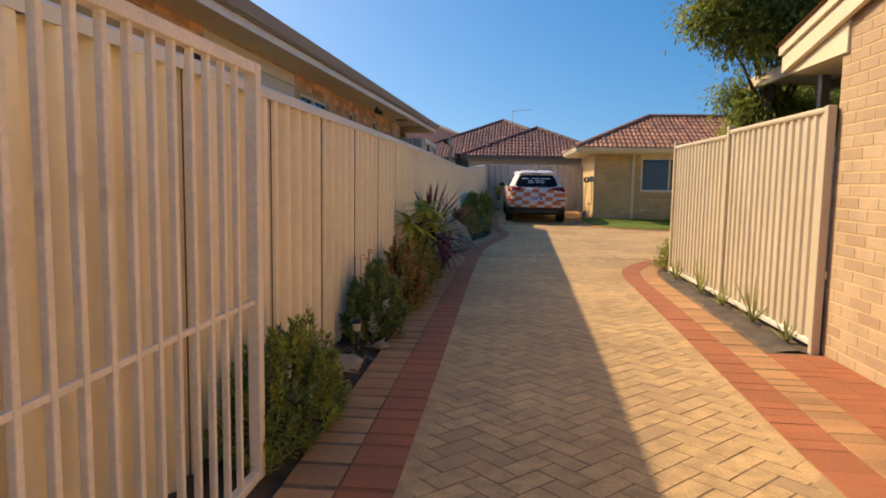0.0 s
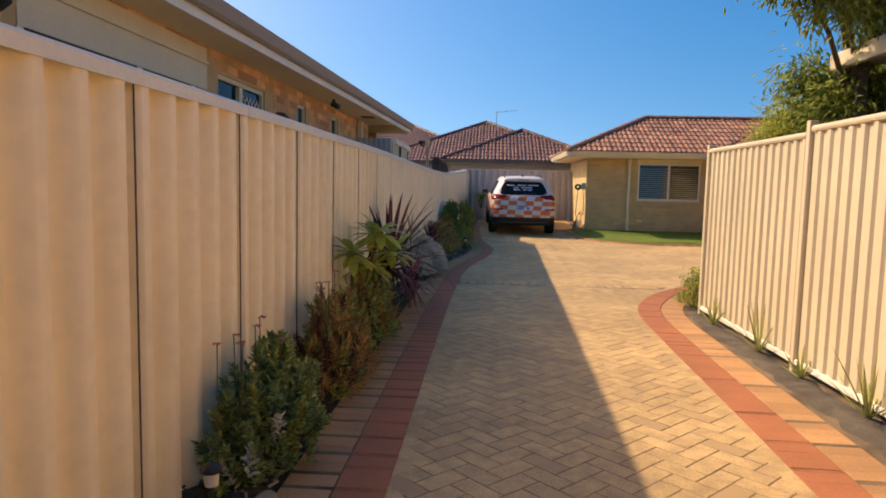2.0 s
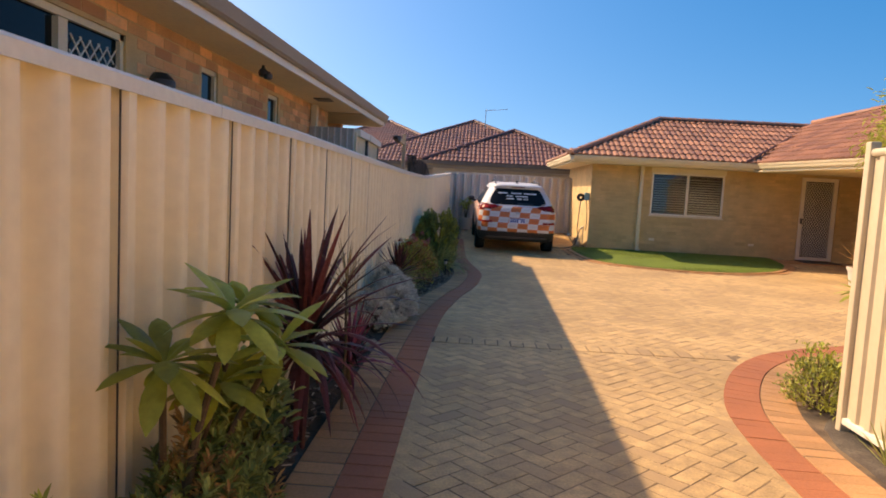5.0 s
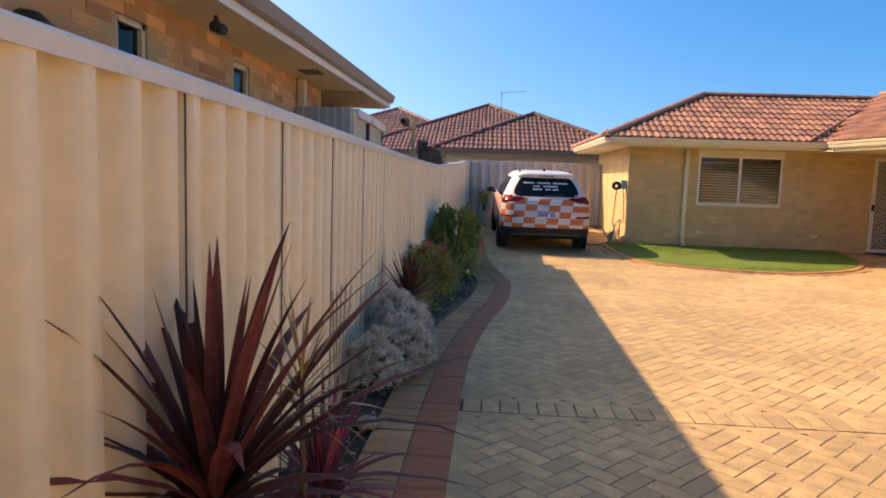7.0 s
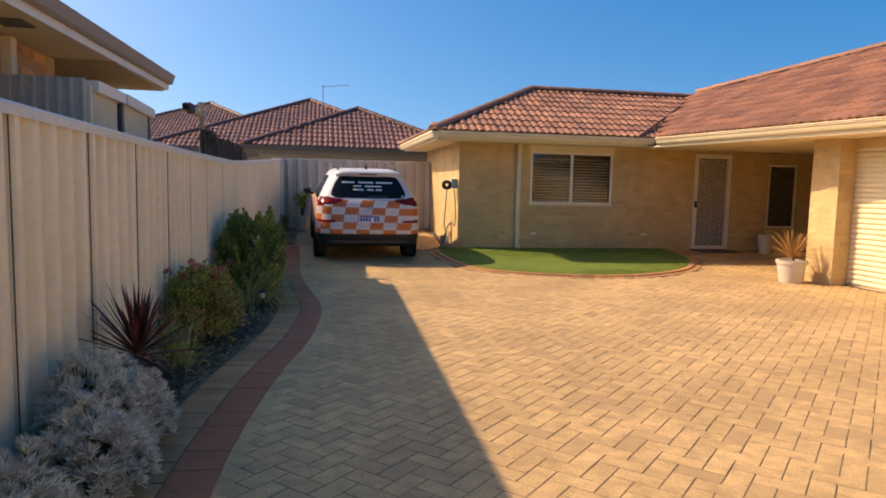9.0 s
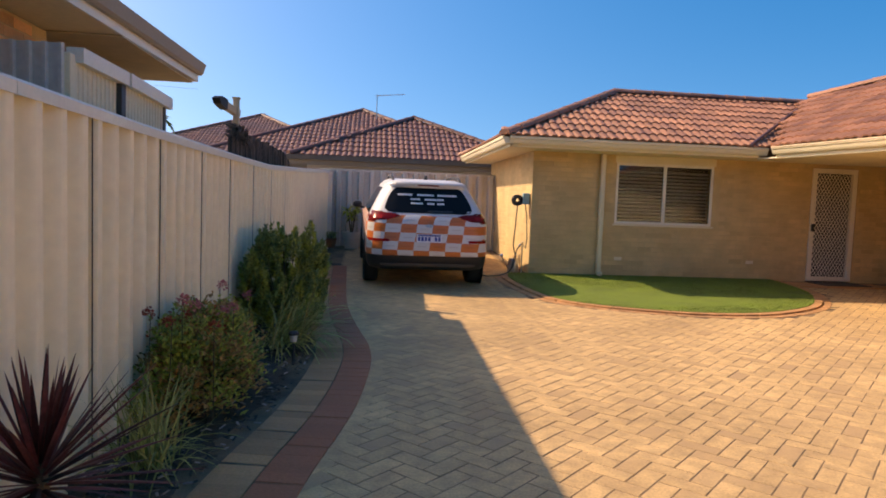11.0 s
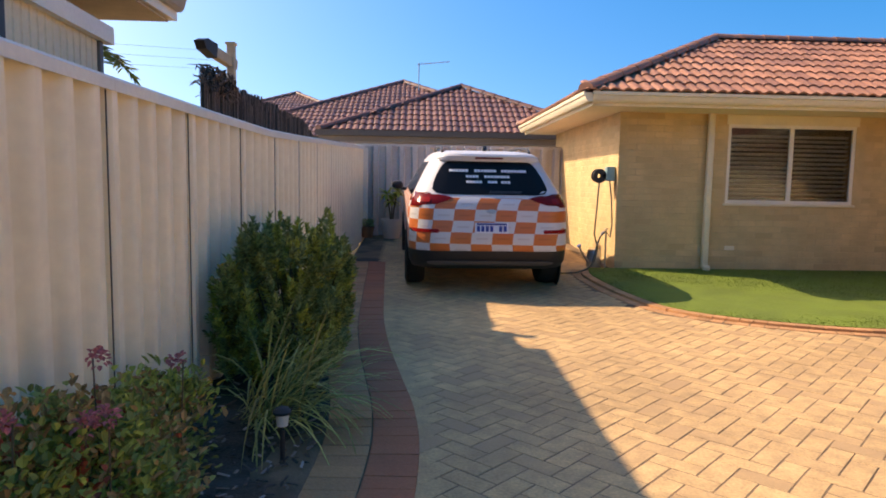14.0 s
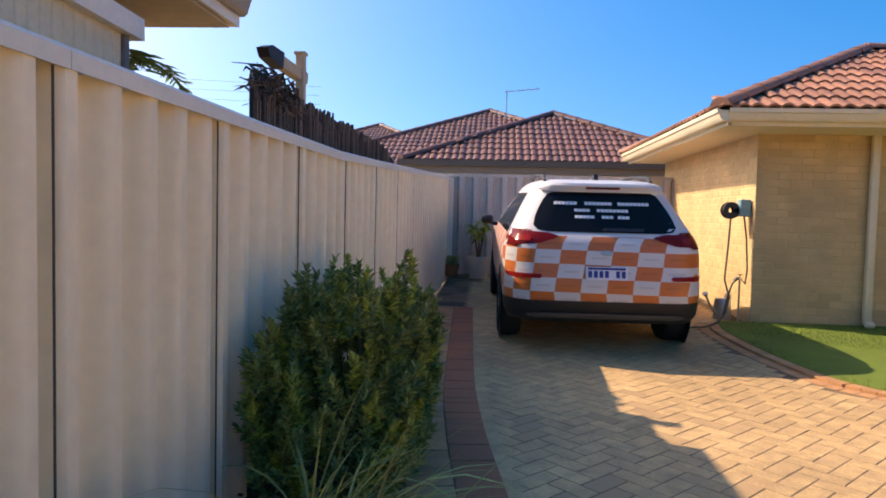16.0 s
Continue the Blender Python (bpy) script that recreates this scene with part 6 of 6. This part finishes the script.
def rock(x, y, r, seed, squash=0.45, label="pale limestone garden rock"):
    bm = bmesh.new()
    bmesh.ops.create_icosphere(bm, subdivisions=3, radius=1)
    g = Geo()
    for v in bm.verts:
        k = 1 + 0.28 * noise.noise(v.co * 1.3 + Vector((seed, 0, 0))) + 0.08 * noise.noise(v.co * 4 + Vector((seed, 3, 0)))
        g.v.append((x + v.co.x * r * k, y + v.co.y * r * 1.25 * k, ground_z(y) + 0.03 + v.co.z * r * squash * k))
    bm.verts.index_update()
    g.f = [tuple(q.index for q in f.verts) for f in bm.faces]
    bm.free()
    solid("rock", g, M["stone"], label, "rock", kind="", smooth=True)


for x, y, r, s in ((-0.83, 4.45, 0.14, 1), (-0.66, 5.02, 0.06, 2), (-0.62, 13.55, 0.09, 3), (-0.70, 11.3, 0.07, 4), (-0.82, 4.05, 0.09, 5)):
    rock(x, y, r, s)


def pot(x, y, r, h, material, label, name="plant_pot", square=False):
    z = ground_z(y)
    ob = thing(name, (x, y, z), label, "plant pot")
    prof = [(r * 0.72, 0.0), (r * 0.74, 0.01), (r * 0.92, h * 0.82), (r, h * 0.83), (r * 1.02, h), (r * 0.90, h), (r * 0.86, h * 0.86)]
    part("pot", Geo().lathe((x, y, z), prof, 8 if square else 24), M[material], ob, smooth=not square)
    part("soil", Geo().lathe((x, y, z + h * 0.84), [(r * 0.86, 0.0), (r * 0.5, 0.02)], 16), M["soil"], ob)
    return z + h * 0.86


zt = pot(7.72, 18.72, 0.23, 0.36, "pot_white", "white tub planter at the garage corner")
spiky(7.72, 18.72, 0.12, 70, 0.52, 0.03, 61, "leaf_dry", "brownish spiky cordyline in the white tub", base=zt, droop=0.6, low=-0.1)
zt = pot(9.88, 22.29, 0.15, 0.42, "pot_white", "narrow white pot in the porch")
spiky(9.88, 22.29, 0.06, 24, 0.2, 0.02, 65, "leaf_grass", "small potted strappy plant", base=zt, droop=0.8)
zt = pot(-0.10, 25.85, 0.20, 0.36, "pot_white", "white pot by the back fence")
rosette_plant(-0.10, 25.85, [(0.0, 0.0, 0.38), (0.1, 0.02, 0.55), (-0.1, 0.0, 0.5)], 62, "leafy potted plant by the back fence", base=zt, size=0.22)
zt = pot(-0.55, 25.95, 0.13, 0.2, "terracotta", "small terracotta pot in the corner")
shrub(-0.55, 25.95, 0.12, 0.12, 0.16, 63, [(1, "leaf_mid", "foliage")], "small green succulent in a pot", clump=16, each=12, spread=0.05, size=(0.04, 0.02), z=zt, category="plant")

# hose reel on the side wall
hose = thing("hose_reel", (3.0, 22.98, 1.3), "teal wall box with a dark hose reel", "hose reel")
part("box", Geo().soft((2.985, 22.86, 1.36), (3.105, 22.98, 1.56), 0.012), M["teal"], hose, "teal plastic box")
reel = Geo()
n = 24
for r, w in ((0.035, -0.05), (0.095, -0.05), (0.10, -0.035), (0.06, -0.02), (0.06, 0.03), (0.10, 0.045), (0.095, 0.06), (0.035, 0.06)):
    reel.v += [(2.90 + r * math.cos(math.tau * k / n), 22.95 + w, 1.43 + r * math.sin(math.tau * k / n)) for k in range(n)]
reel.f = [(i * n + k, i * n + (k + 1) % n, (i + 1) * n + (k + 1) % n, (i + 1) * n + k) for i in range(7) for k in range(n)]
part("reel", reel, M["plastic_black"], hose, "black reel", smooth=True)
part("bracket", Geo().soft((2.93, 22.9, 1.40), (3.11, 22.94, 1.46), 0.006), M["plastic_black"], hose)
part("hose", Geo().tube([(2.90, 22.92, 1.36), (2.87, 22.88, 1.0), (2.84, 22.86, 0.62), (2.88, 22.80, 0.42), (2.82, 22.72, 0.25), (2.70, 22.60, 0.155), (2.50, 22.42, 0.125), (2.30, 22.36, 0.12), (2.2, 22.55, 0.12)], 0.011, 8), M["green_hose"], hose, smooth=True)
part("hose", Geo().tube([(3.03, 22.87, 1.37), (3.06, 22.84, 1.1), (3.075, 22.82, 0.75), (3.05, 22.80, 0.58), (2.98, 22.78, 0.66), (2.90, 22.78, 0.58), (2.84, 22.76, 0.40), (2.78, 22.70, 0.2), (2.66, 22.62, 0.13)], 0.010, 8), M["green_hose"], hose, smooth=True)
tap = thing("garden_tap", (3.0, 22.74, 0.1), "thin metal standpipe tap by the wall", "tap")
part("pipe", Geo().tube([(2.99, 22.80, 0.08), (2.99, 22.80, 0.62), (2.95, 22.78, 0.66), (2.91, 22.77, 0.62)], 0.012, 8), M["metal_grey"], tap, smooth=True)
part("handle", Geo().lathe((2.99, 22.80, 0.655), [(0.008, 0), (0.008, 0.03), (0.03, 0.032), (0.03, 0.042)], 10), M["metal_grey"], tap)
can = thing("watering_can", (2.900, 23.100, 0.1), "grey plastic watering can on the paving", "watering can")
zc = ground_z(23.07)
part("body", Geo().lathe((2.900, 23.070, zc), [(0.10, 0.0), (0.105, 0.02), (0.095, 0.20), (0.08, 0.25), (0.07, 0.25)], 18), M["metal_grey"], can, smooth=True)
part("spout", Geo().tube([(2.820, 23.030, zc + 0.06), (2.720, 22.970, zc + 0.18), (2.660, 22.930, zc + 0.29)], [0.02, 0.014, 0.012], 8), M["metal_grey"], can, smooth=True)
part("rose", Geo().tube([(2.665, 22.935, zc + 0.28), (2.645, 22.920, zc + 0.32)], [0.015, 0.035], 10), M["metal_grey"], can)
part("handle", Geo().tube([(2.920, 23.080, zc + 0.24), (2.960, 23.100, zc + 0.33), (3.010, 23.120, zc + 0.28), (3.000, 23.110, zc + 0.10)], 0.009, 8), M["metal_grey"], can, smooth=True)
slab = solid("paving_slab", Geo().soft((2.72, 22.30, 0.07), (3.05, 22.62, 0.125), 0.008), M["stone"], "pale paving slab under the tap", "slab", kind="")

# brushwood screen and the slanted post beyond the left fence
brush = thing("brushwood_screen", (-1.14, 19.8, 0), "dark weathered brushwood fence sagging at its end", "fence")
rb = random.Random(71)
for y0, y1, n, lift in ((18.36, 19.50, 420, 0.0), (19.54, 21.0, 460, -0.02), (21.0, 23.2, 520, -0.03)):
    g = Geo()
    for i in range(n):
        y = rb.uniform(y0, y1)
        x = -1.15 + rb.uniform(-0.03, 0.03)
        top = 1.99 + 0.05 * (y - 18.4) / 2.0 + lift + 0.05 * noise.noise(Vector((y * 4, 1, 0))) + rb.uniform(-0.10, 0.03)
        top = min(top, 2.06) - (0.12 * max(0, y - 22.2))
        g.tube([(x, y, 0.0), (x + rb.uniform(-0.02, 0.02), y + rb.uniform(-0.03, 0.03), top)], [0.020, 0.009], 4, False)
    part("brushwood", g, M["brush"], brush, kind="stuff", fix=False)
g = Geo()
for i in range(150):
    y = 18.36 + rb.uniform(0, 0.55)
    z = rb.uniform(1.90, 2.04) + 0.03 * (0.55 - (y - 18.36))
    g.tube([(-1.15 + rb.uniform(-0.05, 0.05), y + 0.3, z - 0.04), (-1.14 + rb.uniform(-0.08, 0.08), y + 0.05, z + 0.02), (-1.12 + rb.uniform(-0.1, 0.1), y - rb.uniform(0.05, 0.18), z - rb.uniform(-0.02, 0.10))], [0.007, 0.006, 0.002], 4, False)
part("loose_brushwood", g, M["brush"], brush, kind="stuff", fix=False)
arm = thing("slanted_post", (-1.5, 20.4, 0), "cream post carrying a slanted arm with black hood", "post")
part("post", Geo().soft((-1.54, 20.37, 0), (-1.465, 20.445, 2.60), 0.01), M["timber"], arm)
part("cap", Geo().soft((-1.55, 20.36, 2.59), (-1.455, 20.455, 2.615), 0.005), M["timber"], arm)
way = (Vector((-1.64, 19.9, 2.50)) - Vector((-1.51, 20.45, 2.42))).normalized()
lie = Matrix.Translation((-1.51, 20.45, 2.42)) @ way.to_track_quat("Y", "Z").to_matrix().to_4x4()
part("arm", Geo().soft((-0.04, -0.05, -0.05), (0.04, 0.40, 0.05), 0.012, lie), M["timber"], arm, "slanted cream beam")
part("hood", Geo().prism([lie @ Vector(p) for p in ((-0.05, 0.36, -0.065), (-0.05, 0.36, 0.066), (-0.05, 0.53, 0.062), (-0.05, 0.60, 0.02), (-0.05, 0.55, -0.04))], lie.to_3x3() @ Vector((0.10, 0, 0))), M["plastic_black"], arm, "black hood on the beam end")
palm = thing("palm", (-2.6, 19.5, 0), "palm fronds beyond the fence", "palm")
part("trunk", Geo().tube([(-2.62, 19.5, 0), (-2.6, 19.5, 2.32)], [0.12, 0.08], 8), M["bark"], palm)
rp2 = random.Random(72)
for i in range(7):
    a = i * 0.9 + 0.2
    d = Vector((math.cos(a), math.sin(a), rp2.uniform(0.3, 1.0))).normalized()
    p = Vector((-2.6, 19.5, 2.32))
    spine = [p.copy()]
    for k in range(8):
        p = p + d * 0.075
        d = (d + Vector((0, 0, -0.22))).normalized()
        spine.append(p.copy())
    g = Geo().tube(spine, [0.007 - 0.0007 * k for k in range(9)], 5, False)
    for k in [j / 3 for j in range(3, 25)]:
        at = spine[int(k)].lerp(spine[min(int(k) + 1, 8)], k % 1)
        for s in (-1, 1):
            w = Vector((-d.y, d.x, 0)).normalized() * s
            leaf(g, at, (w + Vector((d.x, d.y, 0)) * 0.6 + Vector((0, 0, rp2.uniform(-0.6, 0)))), Vector((0, 0, 1)), 0.16, 0.022)
    part("frond", g, M["leaf_tree"], palm, fix=False)
wires = thing("power_lines", (-20, 60, 8), "thin overhead power lines far off", "cable")
for i, z in enumerate((8.2, 8.8, 9.4)):
    part("wire", Geo().tube([(-34, 48, z + 0.6), (-24, 54, z), (-12, 60, z + 0.5)], 0.009, 4, False), M["metal_dark"], wires)
part("pole", Geo().tube([(-34, 48, 0), (-34, 48, 10.6)], 0.14, 8), M["timber"], wires)
# patio cover behind the right fence
cover = thing("patio_cover", (4, 7, 2.38), "grey flat patio cover behind the fence", "roof", kind="structure")
part("roof_sheet", Geo().soft((2.98, 5.6, 2.39), (7, 8.0, 2.44), 0.01), M["fence_grey"], cover)
part("edge_beam", Geo().soft((2.92, 5.6, 2.34), (2.975, 8.05, 2.47), 0.008), M["fence_right"], cover, "pale edge beam")
for y in (7.9, 6.6):
    part("post", Geo().soft((3.05, y - 0.04, 0), (3.13, y + 0.04, 2.385), 0.006), M["gutter_grey"], cover)
for x in (3.6, 4.3, 5.0, 5.7):
    part("rafter", Geo().soft((x, 5.65, 2.29), (x + 0.05, 7.98, 2.388), 0.004), M["gutter_grey"], cover)

# ---- single bricks, tiles and pavers ----
for owner, me, places in WALLS:
    pieces("brick", me, places, owner)
for owner, me, places in TILES:
    if places:
        pieces("tile", me, places, owner)
for owner, me, places in BORDERS:
    pieces("brick", me, places[:300], owner)
    if len(places) > 300:
        g = Geo()
        for m in places[300:]:
            g.add([m @ v.co for v in me.vertices], [tuple(f.vertices) for f in me.polygons])
        part("bricks", g, me.materials[0], owner, kind="stuff", fix=False)
pieces("paver", paver_me, PAVERS, drive)
